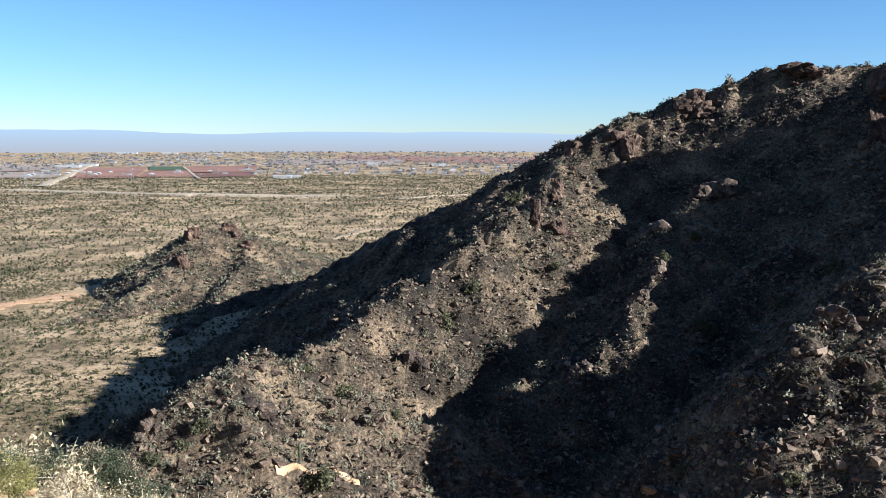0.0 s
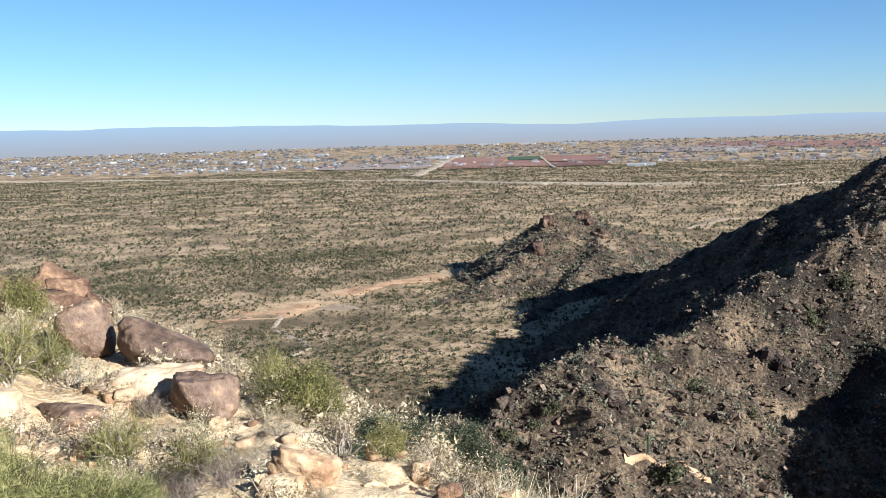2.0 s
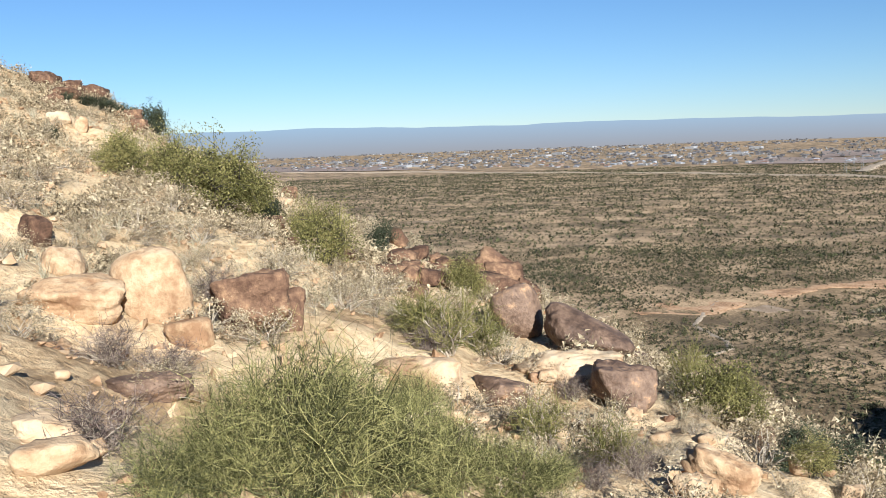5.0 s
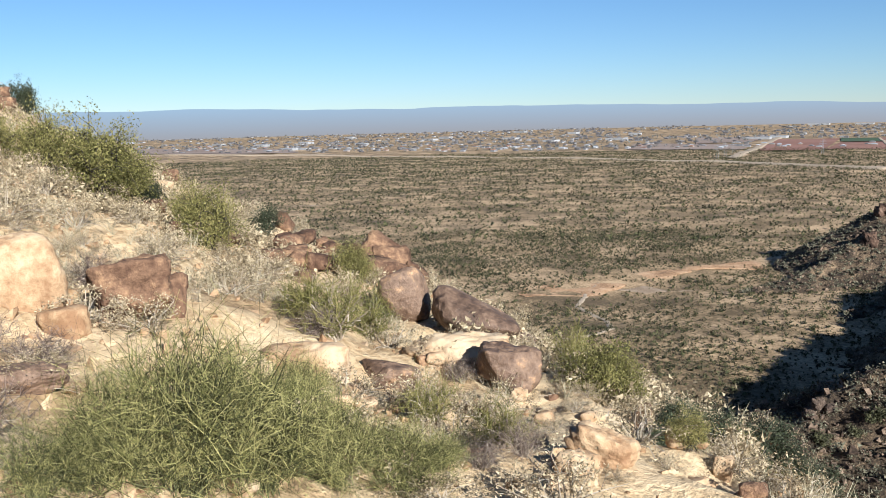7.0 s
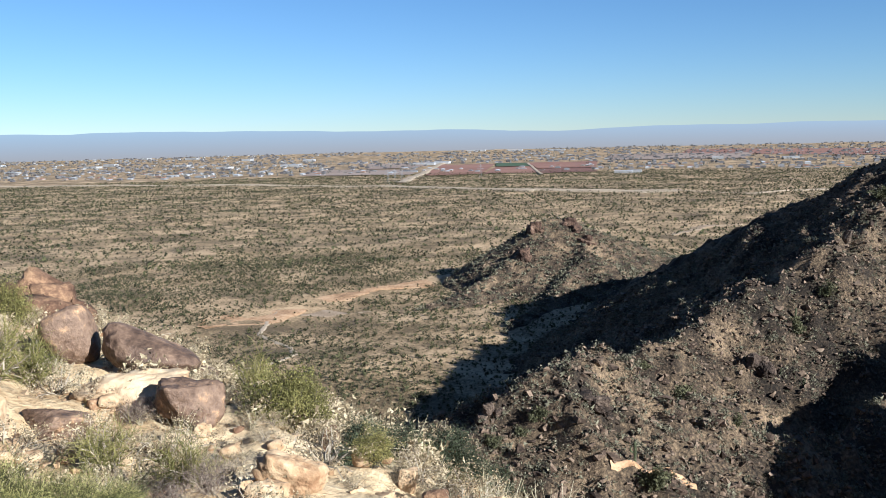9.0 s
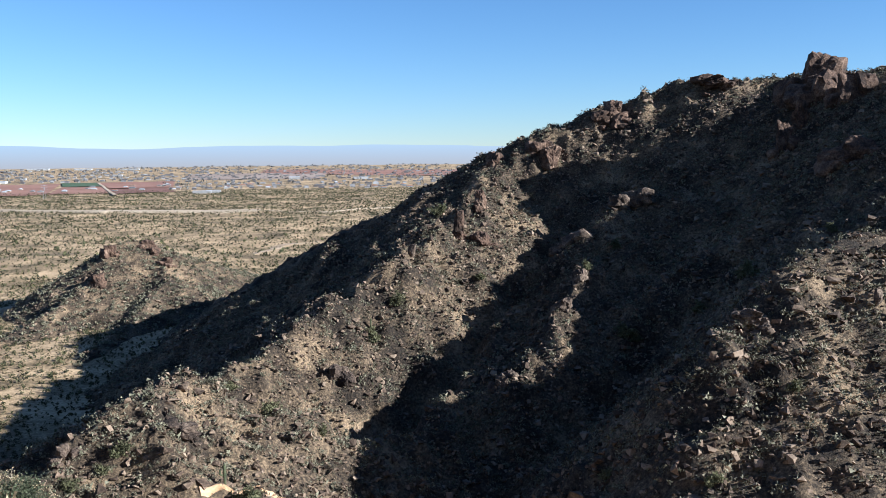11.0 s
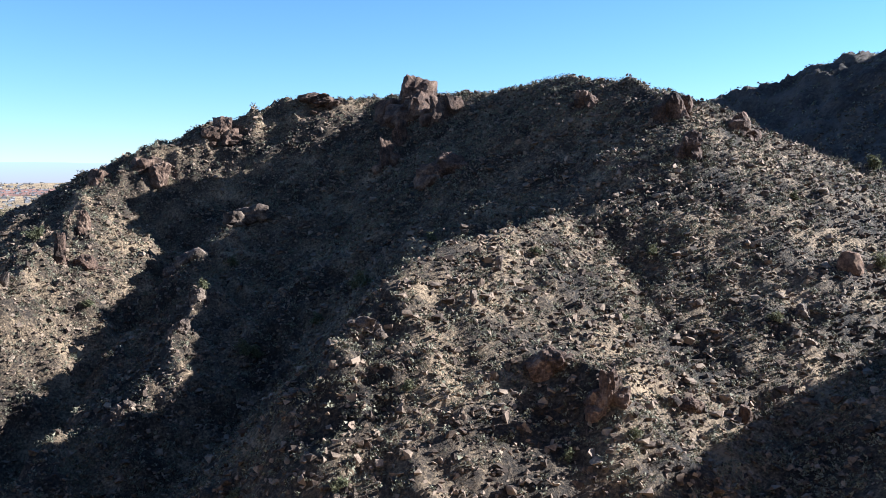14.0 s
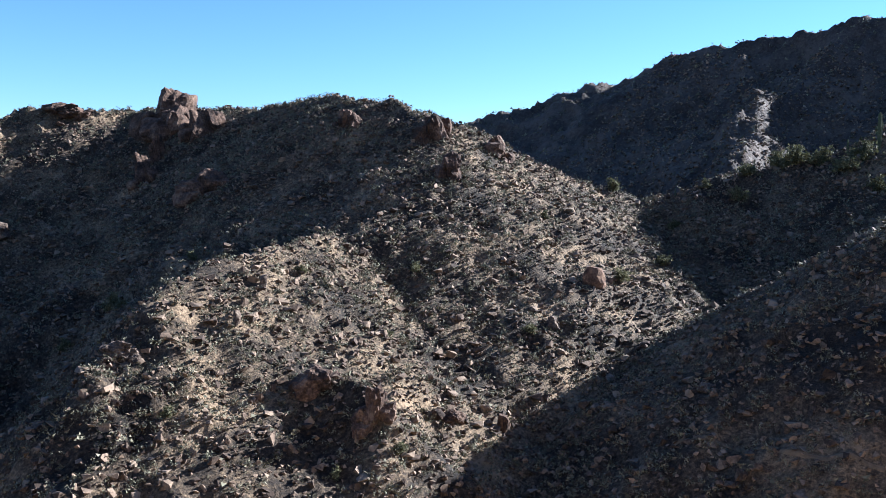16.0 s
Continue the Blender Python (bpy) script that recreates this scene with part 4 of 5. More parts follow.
M["straw"] = surface("dry_grass", [(0.3, (0.195, 0.157, 0.0896)), (0.5, (0.314, 0.27, 0.164)), (0.7, (0.412, 0.359, 0.247))], 4, fine=8, bump=0, island=0.4)
ob = scatter("dry_grass", tuft_v, gb, rng.uniform(0.12, 0.36, len(gb)), rng.uniform(0, 6.28, len(gb)), M["straw"])
tagged(ob, "dry straw-coloured grass tufts on the hillside", "grass", kind="stuff")

# ---- outcrops, cacti and bushes on the ridge ----


def on_ridge(az, el):
    return sight(az, el, ridge_z, 40, 350, 0.5)


def outcrop(label, az, el, wide, tall, seed, pieces=5, mat="crag", name="rock_outcrop", fn=None, main=0.62):
    """A stack of angular blocks, one mesh, its foot at az, el."""
    p, r = sight(az, el, fn or ridge_z, 40, 600, 0.5)
    w, h = wide * DEG * r, tall * DEG * r
    rn = np.random.RandomState(seed)
    if pieces == 1:
        v, f = stone(seed, (w, w * 0.9, h * 1.3), 3, 8, 18, 0.1, tilt=(rn.uniform(-8, 8), rn.uniform(-10, 10), 0))
        ob = new(name, mesh_of(name, v, f, M[mat], False))
        ob.matrix_world = pose(p.x, p.y, p.z - 0.25 * h, 0, 0, az)
        return tagged(ob, label, "rock")
    ob = empty(name, p, radians(az))
    for k in range(pieces * 3):
        big = k < pieces
        sx = w * (rn.uniform(0.35, 0.6) if big else rn.uniform(0.14, 0.3))
        sz = min(h * (rn.uniform(0.5, 1.0) if big else rn.uniform(0.2, 0.45)) * 1.3, sx * 1.15)
        if k == 0:
            sx, sz = w * main, h * 1.3
        v, f = stone(seed * 40 + k, (sx, sx * rn.uniform(0.7, 1.1), sz), 4 if k == 0 else 3 if big else 2, 8, 22, 0.2, tilt=(rn.uniform(-14, 14), rn.uniform(-14, 14), 0))
        q = rn.uniform(-0.5, 0.5) * w * (0.85 if k else 0.1)
        back = rn.uniform(-0.15, 0.3) * w
        c, sn = math.cos(radians(az)), math.sin(radians(az))
        g = float((fn or ridge_z)(np.array([p.x + q * c - back * sn]), np.array([p.y + q * sn + back * c]))[0]) - p.z
        o = part("block", mesh_of("block", v, f, M[mat], False), ob)
        o.matrix_basis = pose(q, back, g - 0.3 * sz, 0, 0, rn.uniform(0, 360))
    return tagged(ob, label, "rock")


outcrop("tall red-brown crag standing on the ridge crest", -27.2, 2.85, 3.6, 2.3, 71, 9, name="rock_crag", main=0.72)
outcrop("red lit crag leaning on the taller crag", -28.9, 2.7, 2.4, 1.7, 73, 6, name="rock_crag", main=0.7)
outcrop("broken red-brown crag below the crest", -26.20, 1.17, 1.5, 1.6, 72, 4)
outcrop("red-brown outcrop below the crag", -25.40, -0.01, 1.6, 1.8, 73, 4)
outcrop("dark cliff band under the crest", -29.05, -1.03, 3.5, 1.6, 74, 6)
outcrop("rocky crown of the ridge's peak", -43.16, 2.79, 2.2, 1.7, 75, 6)
outcrop("red-brown blocks beside the peak", -47.06, 1.54, 2.0, 1.0, 76, 5)
outcrop("jagged outcrop below the peak", -44.03, 0.28, 1.8, 1.6, 77, 6)
outcrop("rocks below the crest", -37.59, 3.36, 1.6, 1.2, 79, 4)
outcrop("isolated square red boulder on the slope", -53.27, -6.53, 1.45, 1.25, 80, 1, "redrock", name="boulder")
outcrop("pale angular boulder on the slope", -50.74, -9.24, 1.5, 0.8, 81, 2, "tanrock", "boulder")
outcrop("upright pale stone on the slope", -32.40, -6.78, 0.5, 0.9, 82, 1, "tanrock", "boulder")
outcrop("upright dark stone on the slope", -30.75, -8.90, 0.5, 0.9, 83, 1, "tanrock", "boulder")
outcrop("rocky rim above a shaded hollow", -35.88, -12.69, 3.6, 1.3, 84, 7)
outcrop("broken cliff end above a shaded hollow", -39.29, -15.23, 2.4, 2.2, 85, 6)
outcrop("blocks on the lower slope", -44.26, -15.42, 2.0, 0.8, 86, 4)
outcrop("angular block on the lower slope", -47.61, -15.79, 0.9, 1.1, 87, 1, name="boulder")
outcrop("overhanging ledge on the slope", -23.83, -10.82, 2.6, 0.8, 88, 5, "tanrock")
outcrop("pale rocks on the shaded rib", -8.84, -14.64, 2.0, 1.2, 89, 4, "tanrock")
outcrop("pale rocks on the shaded rib", -13.54, -8.15, 1.2, 0.8, 90, 3, "tanrock")
outcrop("pale rocks on the shaded rib", -12.49, -10.09, 1.6, 0.8, 91, 4, "tanrock")
outcrop("jagged pale rocks on the rib", -16.65, -3.51, 2.6, 0.8, 92, 5, "tanrock")
outcrop("pale ledge on the rib", -12.97, -6.09, 2.4, 1.0, 93, 5, "tanrock")
outcrop("orange-red rock on the rib", -7.26, -3.70, 1.3, 1.3, 94, 3)
outcrop("red rocks on the rib", -5.76, -5.42, 1.2, 1.6, 95, 3)
outcrop("dark red rocks beside the rib", -7.37, -5.93, 1.8, 0.9, 96, 4)
outcrop("pale upright boulder on the rib", -2.81, -6.73, 0.5, 0.8, 97, 1, "tanrock", "boulder")
outcrop("cliff on the lower rib", 1.42, -14.53, 2.0, 0.9, 98, 6, "tanrock")
outcrop("leaning slab on the lower slope", 11.69, -17.01, 2.4, 0.8, 99, 5, "tanrock")
outcrop("rocks at the toe of the spur", 18.59, -17.8, 1.6, 0.7, 100, 5, "tanrock")
outcrop("rocky bluff on the crest", -7.98, -0.99, 1.8, 1.0, 101, 5)
outcrop("rocks along the crest", -11.43, -0.52, 2.4, 1.2, 102, 5)
outcrop("rocks along the crest", -15.40, 1.43, 2.2, 0.9, 103, 5)
outcrop("rocky brown top of the crest", -21.35, 3.50, 2.6, 0.55, 104, 6)
outcrop("dark rock on the knoll's top", 15.42, -5.98, 1.1, 0.6, 105, 5, fn=knoll_z)
outcrop("rocks on the knoll's top", 13.38, -5.75, 1.2, 0.5, 106, 5, fn=knoll_z)
outcrop("rocks on the knoll's side", 16.14, -7.68, 1.2, 0.6, 107, 4, fn=knoll_z)
outcrop("rocks on the knoll's shoulder", 12.21, -6.75, 1.0, 0.4, 108, 4, fn=knoll_z)


def saguaro(seed, height, arms=0):
    """A ribbed column cactus with a rounded tip and upturned arms."""
    r = np.random.RandomState(seed)
    ob = empty("saguaro", (0, 0, 0))

    def column(pts, rad):
        pts = np.array(pts, float)
        k, sides = len(pts), 24
        v, f = tubes(pts[None], np.array(rad)[None], sides)
        v = v.reshape(k, sides, 3)
        v = pts[:, None] + (v - pts[:, None]) * np.where(np.arange(sides) % 2, 0.82, 1.0)[None, :, None]
        return mesh_of("column", v.reshape(-1, 3), f, M["cactus"], False)

    R = 0.055 * height + 0.02
    prof = [R * 0.8, R, R * 1.05, R * 0.95, R * 0.6, 0.01]
    part("trunk", column([(0, 0, h * height) for h in (-0.05, 0.15, 0.6, 0.93, 0.985, 1.0)], prof), ob)
    for k in range(arms):
        a, z0, l = r.uniform(0, 6.28), height * r.uniform(0.35, 0.6), height * r.uniform(0.2, 0.4)
        c, s = math.cos(a), math.sin(a)
        out = R * 3.2
        pts = [(0, 0, z0), (c * out * 0.6, s * out * 0.6, z0), (c * out, s * out, z0 + R), (c * out, s * out, z0 + l * 0.6), (c * out, s * out, z0 + l * 0.95), (c * out, s * out, z0 + l)]
        part("arm", column(pts, [R * 0.5, R * 0.6, R * 0.68, R * 0.68, R * 0.45, 0.01]), ob)
    return tagged(ob, "tall ribbed green saguaro cactus" + (" with upturned arms" if arms else " with a single column"), "cactus", "saguaros")


M["cactus"] = surface("cactus_skin", [(0.3, (0.0348, 0.0418, 0.0195)), (0.6, (0.0766, 0.0835, 0.0418)), (0.8, (0.139, 0.139, 0.0835))], 2, fine=8, bump=0.2)
for k, (az, el, tall, arms) in enumerate(((9.29, -20.21, 1.5, 1), (-0.68, -4.10, 0.55, 1), (0.61, -4.85, 0.45, 0), (-0.15, -11.17, 0.75, 0), (-0.21, -4.10, 0.3, 0), (-58.07, -1.00, 0.5, 0), (-69.31, 1.83, 2.0, 2), (-67.68, 1.43, 0.9, 0), (-50.42, -4.97, 0.4, 0))):
    p, r = on_ridge(az, el)
    ob = saguaro(k + 3, tall * DEG * r, arms)
    ob.location = p - Vector((0, 0, 0.1))

p, r = on_ridge(-24.69, 4.20)
bm = bmesh.new()
bmesh.ops.create_cone(bm, segments=8, radius1=0.09, radius2=0.08, depth=2.4, cap_ends=True)
me = bpy.data.meshes.new("trail_post")
bm.to_mesh(me)
bm.free()
me.materials.append(M["darkwood"])
tagged(new("trail_post", me), "slim dark post on the ridge crest", "post").location = p + Vector((0, 0, 1.0))

SMALLTREE = [leafy_bush(80 + k, 0.8, 1100, 0.11, "dullleaf", "palo_verde", "small olive-green palo verde on the rocky slope", 6) for k in range(4)]
for k, (az, el, w) in enumerate(((-16.31, 2.97, 1.2), (-16.95, 3.11, 0.9), (-23.47, 4.37, 1.0), (-28.24, 5.11, 0.8), (-4.57, -4.08, 1.0), (-1.93, -9.88, 1.1), (6.47, -16.20, 1.4), (15.56, -17.92, 1.3), (18.40, -19.57, 1.2),
        (-15.59, -6.20, 0.8), (-7.23, -8.24, 0.8), (8.68, -14.56, 0.8), (-0.23, -12.06, 1.3), (-13.91, -7.54, 0.8), (16.51, -18.83, 1.0), (-23.71, 4.32, 1.4), (8.08, -21.80, 2.0), (3.08, -17.65, 0.9), (-15.30, -20.38, 1.3), (-21.83, -20.20, 1.2),
        (-54.32, -0.69, 1.1), (-50.02, 1.14, 0.7), (-62.21, 0.24, 1.3), (-64.97, 0.90, 1.6), (-61.80, -1.32, 1.2), (-59.89, -0.54, 0.7), (-67.71, 0.46, 1.6), (-64.04, 0.64, 1.5), (-66.20, 0.76, 1.5), (-68.58, 1.10, 1.6), (-57.31, -5.24, 1.1), (-57.94, -3.07, 0.9), (-54.92, -6.34, 1.2), (-69.22, -0.67, 1.2),
        (-49.33, -9.70, 1.0), (-34.86, -5.84, 0.8), (-41.96, -5.86, 0.9), (-20.87, -9.92, 0.9), (-40.20, -9.92, 0.8), (-26.43, -14.33, 0.9), (-40.90, -17.16, 1.1), (-36.74, -18.53, 1.0))):
    put(SMALLTREE[k % 4], az, el, w * 1.15, w * 0.85, k, ridge_z, 40, 350, 0.5, group="palo verdes on the ridge")
for ob in SMALLTREE:
    remove_model(ob)

# ---- trails and washes ----


def strip(name, label, pts, fn, width, lift, mat, start, end, category="trail", ragged=0.0, seed=0):
    """A path laid over a surface through sighted points."""
    ctrl = [sight(az, el, fn, start, end, 0.5)[0] for az, el in pts]
    P = np.array([c[:] for c in ctrl])[:, :2]
    seg = np.concatenate([[0], np.cumsum(np.hypot(*np.diff(P, axis=0).T))])
    n = max(8, int(seg[-1] / max(0.6, width * 0.35)))
    t = np.linspace(0, seg[-1], n)
    c = np.stack([np.interp(t, seg, P[:, 0]), np.interp(t, seg, P[:, 1])], 1)
    for _ in range(3):
        c[1:-1] = (c[:-2] + 2 * c[1:-1] + c[2:]) / 4
    d = np.gradient(c, axis=0)
    d /= np.linalg.norm(d, axis=1)[:, None]
    nrm = np.stack([-d[:, 1], d[:, 0]], 1)
    k = 15 if ragged > 0.45 else 7
    w = width / 2 * (1 + ragged * fbm(t, 0 * t, width * 1.3, 3, seed=seed))[:, None]
    if ragged > 0.45:
        w *= np.sin(np.linspace(0.08, math.pi - 0.08, n))[:, None] ** 0.5
    shift = (ragged * width * 0.4 * fbm(t, 0 * t + 9, width * 2, 2, seed=seed + 5))[:, None]
    u = np.linspace(-1, 1, k)[None]
    X, Y = c[:, :1] + nrm[:, :1] * (u * w + shift), c[:, 1:] + nrm[:, 1:] * (u * w + shift)
    Z = fn(X, Y) + lift
    if ragged > 0.45:
        Z += 0.5 * fbm(X, Y, 13, 3, seed=seed + 40) + 0.05
    Z[:, 0] -= lift * 1.3
    Z[:, -1] -= lift * 1.3
    ob = new(name, mesh_of(name, np.stack([X, Y, Z], -1).reshape(-1, 3), grid_faces(n, k), mat, True))
    return tagged(ob, label, category, kind="structure")


M["sand"] = surface("pale_sand", [(0.3, (0.167, 0.115, 0.0696)), (0.5, (0.251, 0.181, 0.115)), (0.7, (0.32, 0.244, 0.167))], 0.08, fine=14, bump=0)
M["orangesand"] = surface("orange_sand", [(0.3, (0.174, 0.1, 0.0478)), (0.48, (0.331, 0.196, 0.1)), (0.66, (0.435, 0.287, 0.165))], 0.06, fine=14, bump=0, contrast=1.2)
M["dust"] = surface("trail_dust", [(0.3, (0.24, 0.18, 0.116)), (0.6, (0.352, 0.276, 0.192))], 0.3, fine=8, bump=0)
strip("trail", "pale dirt foot trail on the lower slope", [(10.84, -20.32), (9.69, -20.32), (7.88, -20.68), (5.47, -21.41)], ridge_z, 0.7, 0.28, M["orangesand"], 60, 340)
strip("trail", "dirt foot trail across the shaded slope", [(-58.19, -16.24), (-61.89, -16.09), (-65.13, -16.07), (-70.22, -16.28)], ridge_z, 0.5, 0.2, M["shaded_dust"], 40, 340)
strip("sandy_wash", "pale orange sandy wash in the desert", [(29.47, -10.00), (27.10, -9.78), (24.89, -9.47), (19.89, -8.60)], plain_z, 20, 0.2, M["orangesand"], 200, 900, "wash", 0.9, 3)
strip("sandy_wash", "pale stony wash with dry channels", [(30.58, -10.86), (28.22, -10.86), (26.04, -10.87)], plain_z, 10, 0.2, M["sand"], 200, 900, "wash", 0.9, 8)
strip("sandy_wash", "pale bare sandy ground", [(36.01, -11.43), (33.30, -10.93), (30.57, -10.46)], plain_z, 22, 0.2, M["orangesand"], 200, 900, "wash", 0.9, 11)
strip("trail", "pale winding desert track", [(31.87, -10.45), (32.55, -11.06), (33.23, -11.89), (32.38, -12.35), (31.31, -12.82), (30.99, -13.25), (32.21, -13.66), (34.22, -13.99)], plain_z, 2.4, 0.25, M["dust"], 200, 900, ragged=0.3)

# ---- the far plain: roads, fields and the town ----


def far_spot(az, el, lift=0.0):
    return sight(az, el, plain_z, 900, 4900, 4.0)[0] + Vector((0, 0, lift))


def field(name, label, corners, mat, category="field"):
    a, b, c, d = [far_spot(*q) for q in corners]
    n = 12
    u, v = np.meshgrid(np.linspace(0, 1, n), np.linspace(0, 1, n))
    P = [(1 - u) * (1 - v) * a[k] + u * (1 - v) * b[k] + u * v * c[k] + (1 - u) * v * d[k] for k in (0, 1)]
    Z = plain_z(P[0], P[1]) + 1.6
    return tagged(new(name, mesh_of(name, np.stack([P[0], P[1], Z], -1).reshape(-1, 3), grid_faces(n, n), mat, True)), label, category, kind="structure")


M["redfield"] = surface("ploughed_red_soil", [(0.3, (0.153, 0.0731, 0.0487)), (0.6, (0.223, 0.115, 0.08)), (0.8, (0.251, 0.139, 0.0974))], 0.006, fine=20, bump=0)
M["darkfield"] = surface("ploughed_dark_soil", [(0.3, (0.104, 0.0487, 0.0348)), (0.7, (0.153, 0.0766, 0.0557))], 0.006, fine=20, bump=0)
M["palefield"] = surface("fallow_soil", [(0.3, (0.195, 0.139, 0.104)), (0.7, (0.264, 0.202, 0.16))], 0.004, fine=20, bump=0)
M["greenfield"] = surface("irrigated_crop", [(0.3, (0.0418, 0.0626, 0.0278)), (0.7, (0.0696, 0.0974, 0.0487))], 0.006, fine=20, bump=0)
field("ploughed_field", "bare ploughed red-brown field", [(22.43, -2.37), (18.86, -2.36), (18.00, -1.73), (21.48, -1.69)], M["redfield"])
field("ploughed_field", "bare ploughed red-brown field", [(18.80, -2.36), (15.20, -2.33), (15.72, -1.95), (17.94, -1.93)], M["redfield"])
field("crop_field", "narrow strip of green irrigated crop", [(17.94, -1.89), (15.79, -1.91), (16.05, -1.71), (17.94, -1.69)], M["greenfield"])
field("ploughed_field", "darker ploughed field beside a track", [(15.07, -2.40), (11.56, -2.32), (12.10, -2.11), (15.40, -2.09)], M["darkfield"])
field("fallow_field", "pale reddish fallow field", [(15.39, -2.05), (11.76, -2.08), (11.57, -1.66), (15.91, -1.71)], M["redfield"])
field("fallow_field", "pale fallow land by the town", [(26.03, -1.90), (22.77, -1.84), (21.84, -1.53), (26.01, -1.55)], M["palefield"])
field("fallow_field", "pale reddish fields beyond the town", [(11.06, -1.60), (3.00, -1.65), (2.29, -1.29), (10.71, -1.28)], M["palefield"])
field("fallow_field", "pale reddish fields beyond the town", [(6.53, -1.29), (-6.24, -1.52), (-6.23, -1.17), (6.18, -1.05)], M["redfield"])
field("fallow_field", "pale reddish fields on the plain", [(30.07, -2.19), (23.39, -2.30), (22.75, -1.98), (29.72, -1.85)], M["palefield"])
field("fallow_field", "bare pale land along the road", [(59.93, -1.67), (50.54, -1.86), (51.22, -1.62), (59.90, -1.33)], M["palefield"])
strip("road", "pale dirt road across the plain", [(59.77, -1.71), (50.55, -2.00), (40.64, -2.40), (33.55, -2.63), (24.04, -3.02), (15.40, -3.47), (16.82, -3.37), (6.56, -3.59)], plain_z, 26, 2.4, M["dust"], 900, 4800, "road")
strip("road", "straight dirt road beside the fields", [(24.02, -2.80), (22.79, -2.30), (21.29, -1.60)], plain_z, 26, 2.4, M["dust"], 900, 4800, "road")
strip("road", "dirt track between two fields", [(15.08, -2.47), (15.95, -1.71)], plain_z, 12, 2.2, M["dust"], 900, 4800, "road")
strip("track", "pale dirt track through the scrub", [(9.37, -3.71), (6.56, -3.55), (2.29, -3.74), (-1.64, -3.49)], plain_z, 9, 1.0, M["dust"], 700, 4800, "road", 0.4, 4)
strip("track", "pale bare streak in the scrub", [(7.13, -6.31), (5.16, -5.73), (3.02, -5.60)], plain_z, 10, 0.6, M["sand"], 500, 4800, "road", 0.5, 5)
strip("track", "pale bare streak in the scrub", [(51.26, -5.17), (49.33, -5.17)], plain_z, 10, 0.6, M["sand"], 500, 4800, "road", 0.3, 6)

# town foliage greyed close to the houses' tone, haze put into its colour
M["towntree"] = surface("haze_grey_foliage", [(0.3, (0.075, 0.072, 0.062)), (0.5, (0.1, 0.095, 0.084)), (0.7, (0.14, 0.132, 0.118))], 0.02, fine=8, bump=0, island=0.4)
HOUSE_WALLS = [surface("stucco_" + n, [(0.35, c0), (0.65, c1)], 0.02, fine=8, bump=0, objrand=0.2) for n, c0, c1 in (("white", (0.191, 0.183, 0.174), (0.278, 0.27, 0.261)), ("tan", (0.165, 0.126, 0.094), (0.235, 0.183, 0.144)), ("grey", (0.131, 0.129, 0.127), (0.2, 0.198, 0.196)))]
HOUSE_ROOFS = [surface("roof_" + n, [(0.35, c0), (0.65, c1)], 0.02, fine=8, bump=0, objrand=0.2) for n, c0, c1 in (("tile", (0.167, 0.0835, 0.0557), (0.237, 0.132, 0.0905)), ("pale", (0.251, 0.251, 0.258), (0.348, 0.348, 0.355)), ("grey", (0.111, 0.104, 0.104), (0.188, 0.181, 0.174)))]
box_v = np.array([(x, y, z) for z in (-0.3, 1) for x, y in ((-0.5, -0.5), (0.5, -0.5), (0.5, 0.5), (-0.5, 0.5))], float)
box_f = np.array([(0, 1, 5, 4), (1, 2, 6, 5), (2, 3, 7, 6), (3, 0, 4, 7), (4, 5, 6, 7)])
roof_v = np.array([(-0.56, -0.56, 0.98), (0.56, -0.56, 0.98), (0.56, 0.56, 0.98), (-0.56, 0.56, 0.98), (-0.25, 0, 1.5), (0.25, 0, 1.5)], float)
roof_f = np.array([(0, 1, 5), (0, 5, 4), (1, 2, 5), (2, 3, 4), (2, 4, 5), (3, 0, 4), (0, 2, 1), (0, 3, 2)])
flat_v = np.array([(x * 1.02, y * 1.02, z) for z in (0.98, 1.08) for x, y in ((-0.5, -0.5), (0.5, -0.5), (0.5, 0.5), (-0.5, 0.5))], float)
flat_f = np.array([(0, 1, 5, 4), (1, 2, 6, 5), (2, 3, 7, 6), (3, 0, 4, 7), (4, 5, 6, 7), (3, 2, 1, 0)])
WALL_MESH = [mesh_of("wall", box_v, box_f, m) for m in HOUSE_WALLS]
ROOF_MESH = [mesh_of("roof", roof_v, roof_f, m) for m in HOUSE_ROOFS]
FLAT_MESH = [mesh_of("roof", flat_v, flat_f, m) for m in HOUSE_ROOFS]


def house(p, size, turn, k, flat=False):
    ob = empty("warehouse" if flat else "house", p, turn, size)
    part("wall", WALL_MESH[0 if flat else k % 3], ob)
    part("roof", FLAT_MESH[1] if flat else ROOF_MESH[(k // 3) % 3], ob, "pale flat roof" if flat else "")
    if flat:
        return tagged(ob, "long white flat-roofed warehouse in the town", "warehouse", "warehouses on the plain")
    return tagged(ob, ("white", "tan", "grey")[k % 3] + " stucco house with a " + ("red tiled", "pale", "grey")[(k // 3) % 3] + " roof", "house", "houses of the town")


for k in range(150):
    a = rng.uniform(-5, 66)
    near_el = np.interp(a, [-6, 12, 25, 40, 60, 66], [-2.3, -2.2, -2.2, -2.1, -1.55, -1.5])
    p = far_spot(a, near_el + rng.uniform(0, 0.45) ** 1.3)
    house(p, (rng.uniform(10, 17), rng.uniform(8, 12), rng.uniform(3.2, 4.5)), rng.choice([0.1, 1.67]) + rng.normal(0, 0.05), k)
for k in range(16):
    a = rng.uniform(-5, 66)
    p = far_spot(a, np.interp(a, [-6, 25, 66], [-1.6, -1.45, -1.3]) + rng.uniform(-0.2, 0.55))
    house(p, (rng.uniform(30, 70), rng.uniform(20, 40), rng.uniform(5, 8)), 0.1 + rng.normal(0, 0.05), k, True)
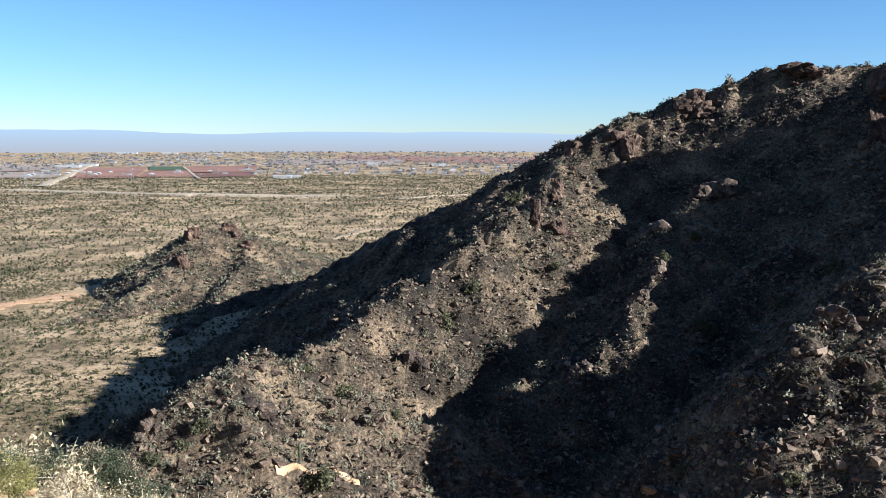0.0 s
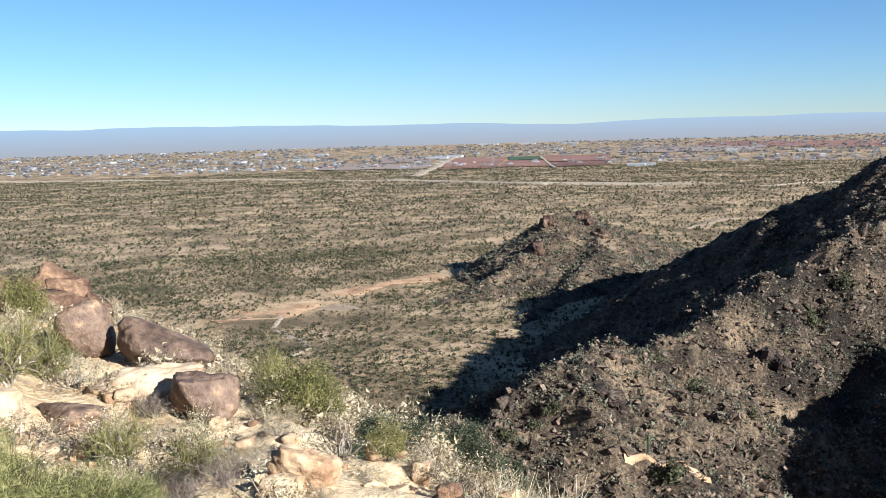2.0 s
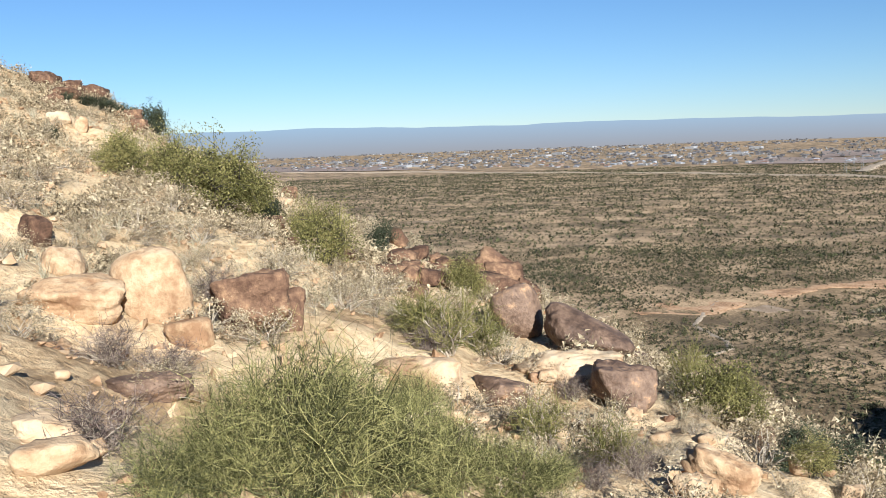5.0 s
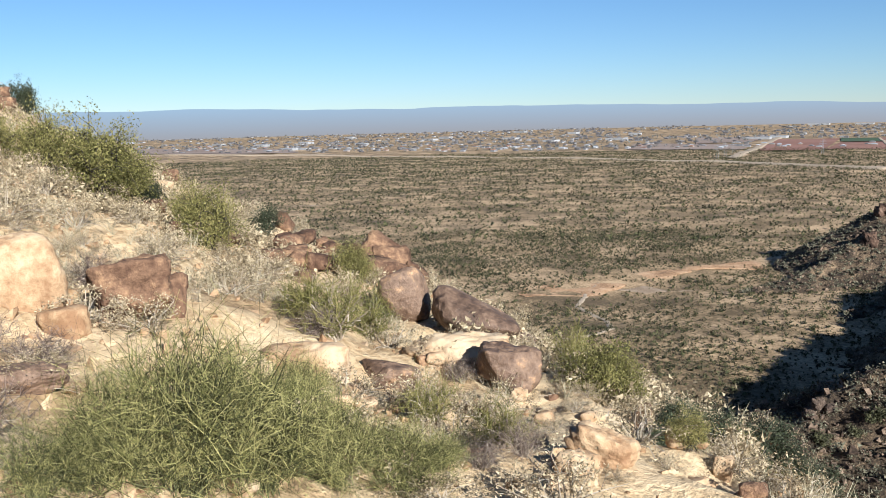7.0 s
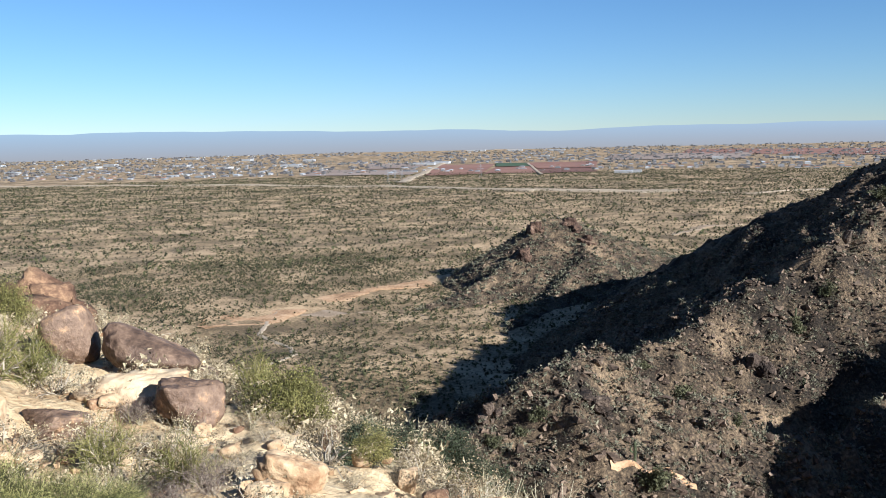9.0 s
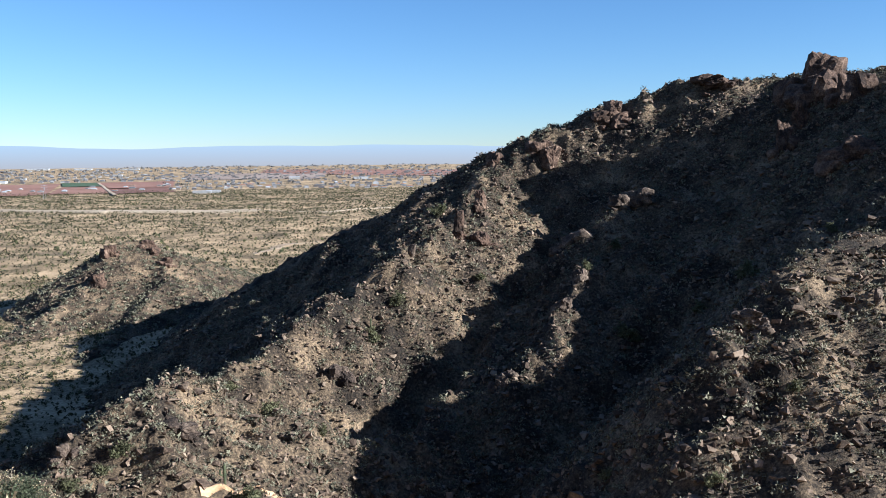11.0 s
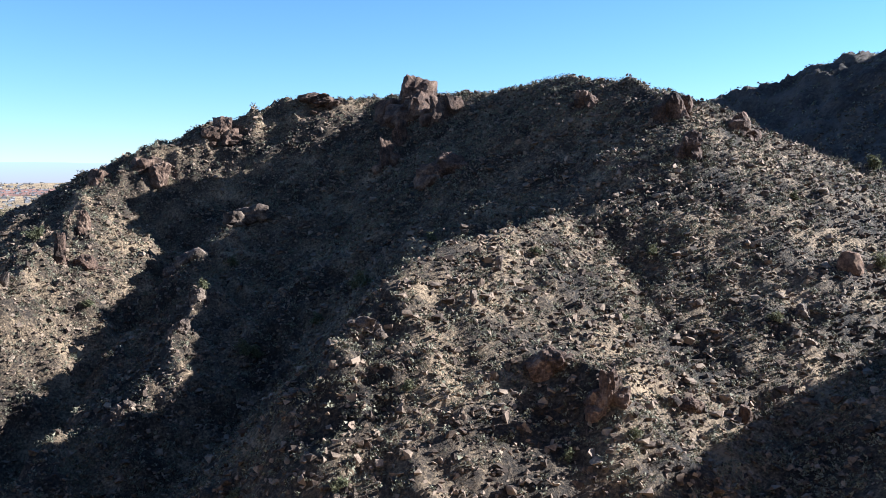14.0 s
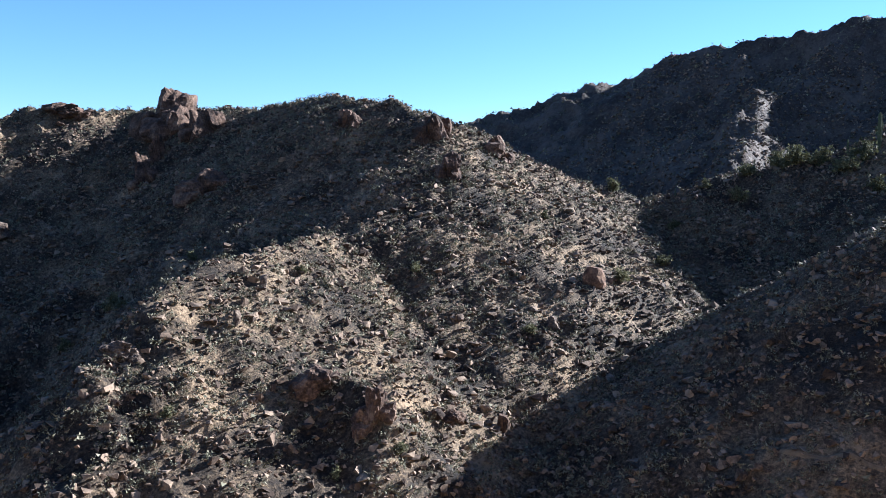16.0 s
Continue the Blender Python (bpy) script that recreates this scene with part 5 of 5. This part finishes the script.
for az, el, w in ((51.16, -0.60, 70), (50.29, -0.61, 60), (47.34, -1.05, 60), (36.68, -0.96, 70), (30.73, -0.63, 120), (39.51, -0.81, 50), (55.36, -1.25, 60), (22.43, -0.61, 90), (19.15, -0.88, 110), (16.74, -0.92, 90), (14.10, -0.96, 90), (22.35, -0.60, 50), (10.04, -2.44, 50), (9.35, -2.41, 40), (0.33, -0.55, 60), (3.35, -0.76, 50), (-2.69, -0.75, 60)):
    house(far_spot(az, el), (w * 0.8, 26, 6), 0.1, 0, True)
tw = strew(13000, -4600, 700, 700, 4800, plain_z, lambda x, y, z: (np.hypot(x, y) > 2300) & (np.hypot(x, y) < 4750) & (azimuth(x, y) < 68) & (azimuth(x, y) > -8)
           & (-np.degrees(np.arctan2(-z, np.hypot(x, y))) > np.interp(azimuth(x, y), [-6, 5, 12, 13, 22, 23, 40, 66], [-2.35, -2.35, -2.3, -1.65, -1.65, -2.2, -2.1, -1.5])) & (fbm(x, y, 420, 2, seed=71) > -0.7))
n1 = len(tw) // 3
# stucco dulled to a narrow purple-grey range, haze painted into the walls
ob = scatter("distant_houses", [(np.concatenate([box_v, roof_v]), np.concatenate([np.concatenate([box_f[:, [0, 1, 2]], box_f[:, [0, 2, 3]]]), roof_f + 8]))], tw[:n1], np.stack([rng.uniform(9, 15, n1), rng.uniform(8, 12, n1), rng.uniform(3, 4.5, n1)], 1), rng.choice([0.1, 1.67], n1), surface("hazed_stucco", [(0.3, (0.082, 0.073, 0.07)), (0.5, (0.108, 0.098, 0.095)), (0.75, (0.145, 0.134, 0.13)), (0.97, (0.27, 0.26, 0.25))], 0.01, fine=8, bump=0, island=0.9))
tagged(ob, "distant houses of the town on the plain", "houses", kind="stuff")
ob = scatter("town_trees", [leaf_clump(130 + k, 7, 0.55, 0.9) for k in range(6)], tw[n1:], rng.uniform(4, 9, len(tw) - n1), rng.uniform(0, 6.28, len(tw) - n1), M["towntree"])
tagged(ob, "haze-grey trees among the distant houses", "trees", kind="stuff")


def pylon(p, h, turn):
    """A lattice transmission tower with three cross-arms."""
    ob = empty("pylon", p, turn)
    s = h * 0.09
    legs = np.array([[(x * s, y * s, -1), (x * s * 0.35, y * s * 0.35, h * 0.6), (x * s * 0.1, y * s * 0.1, h)] for x in (-1, 1) for y in (-1, 1)], float)
    v, f = tubes(legs, np.full((4, 3), 0.16), 4)
    part("tower", mesh_of("tower", v, f, M["steel"]), ob)
    for z, w in ((0.68, 0.26), (0.8, 0.22), (0.92, 0.17)):
        v, f = tubes(np.array([[(-w * h, 0, z * h), (0, 0, z * h + 0.8), (w * h, 0, z * h)]]), np.full((1, 3), 0.16), 4)
        part("cross_arm", mesh_of("cross_arm", v, f, M["steel"]), ob)
    return tagged(ob, "grey steel lattice power pylon", "pylon", "power line pylons")


M["steel"] = surface("galvanised_steel", [(0.3, (0.209, 0.216, 0.223)), (0.7, (0.313, 0.32, 0.327))], 0.5, rough=0.5, bump=0)
for az, el in ((24.76, -2.89), (24.31, -2.73), (23.86, -2.68), (18.90, -2.56)):
    pylon(far_spot(az, el), 30, 0.4)

# the white dome at the edge of the town
p = far_spot(0.12, -0.66)
R = 0.26 * DEG * math.hypot(p.x, p.y)
prof = [(R * 1.0, -2.0), (R * 1.0, R * 0.12), (R * 0.94, R * 0.3), (R * 0.75, R * 0.5), (R * 0.45, R * 0.64), (R * 0.02, R * 0.7)]
ang = np.arange(32) * 2 * math.pi / 32
dv = np.array([(a * math.cos(t), a * math.sin(t), z) for a, z in prof for t in ang])
tagged(new("domed_hall", mesh_of("domed_hall", dv, grid_faces(len(prof), 32, True), surface("white_roof", [(0.3, (0.418, 0.418, 0.418)), (0.7, (0.501, 0.501, 0.501))], 0.05, bump=0), True)), "low white domed hall beyond the town", "building").location = p
# dead shrubs among the boulders
DEAD = [twig_bush(70 + k, stems=50, twigs=420, height=0.9, mat="deadtwig", name="dead_shrub", label="leafless purple-brown dead shrub", thick=0.8, fork=0.14) for k in range(2)]
for az_el_w_h in ((44.26, -17.94, 2.4, 2.0), (36.84, -21.16, 3.4, 3.2), (49.86, -13.30, 3.4, 2.6), (40.88, -16.60, 2.6, 2.2), (39.59, -21.91, 3.0, 2.6), (46.48, -13.51, 2.4, 1.8), (70.5, -17.4, 7.5, 5.0), (66.5, -13.9, 5.0, 3.4), (69.8, -12.6, 5.0, 3.6), (63.2, -9.4, 3.2, 3.0)):
    put(DEAD[int(az_el_w_h[0] * 5) % 2], *az_el_w_h, turn=az_el_w_h[0], group="dead shrubs")
for ob in DEAD:
    remove_model(ob)
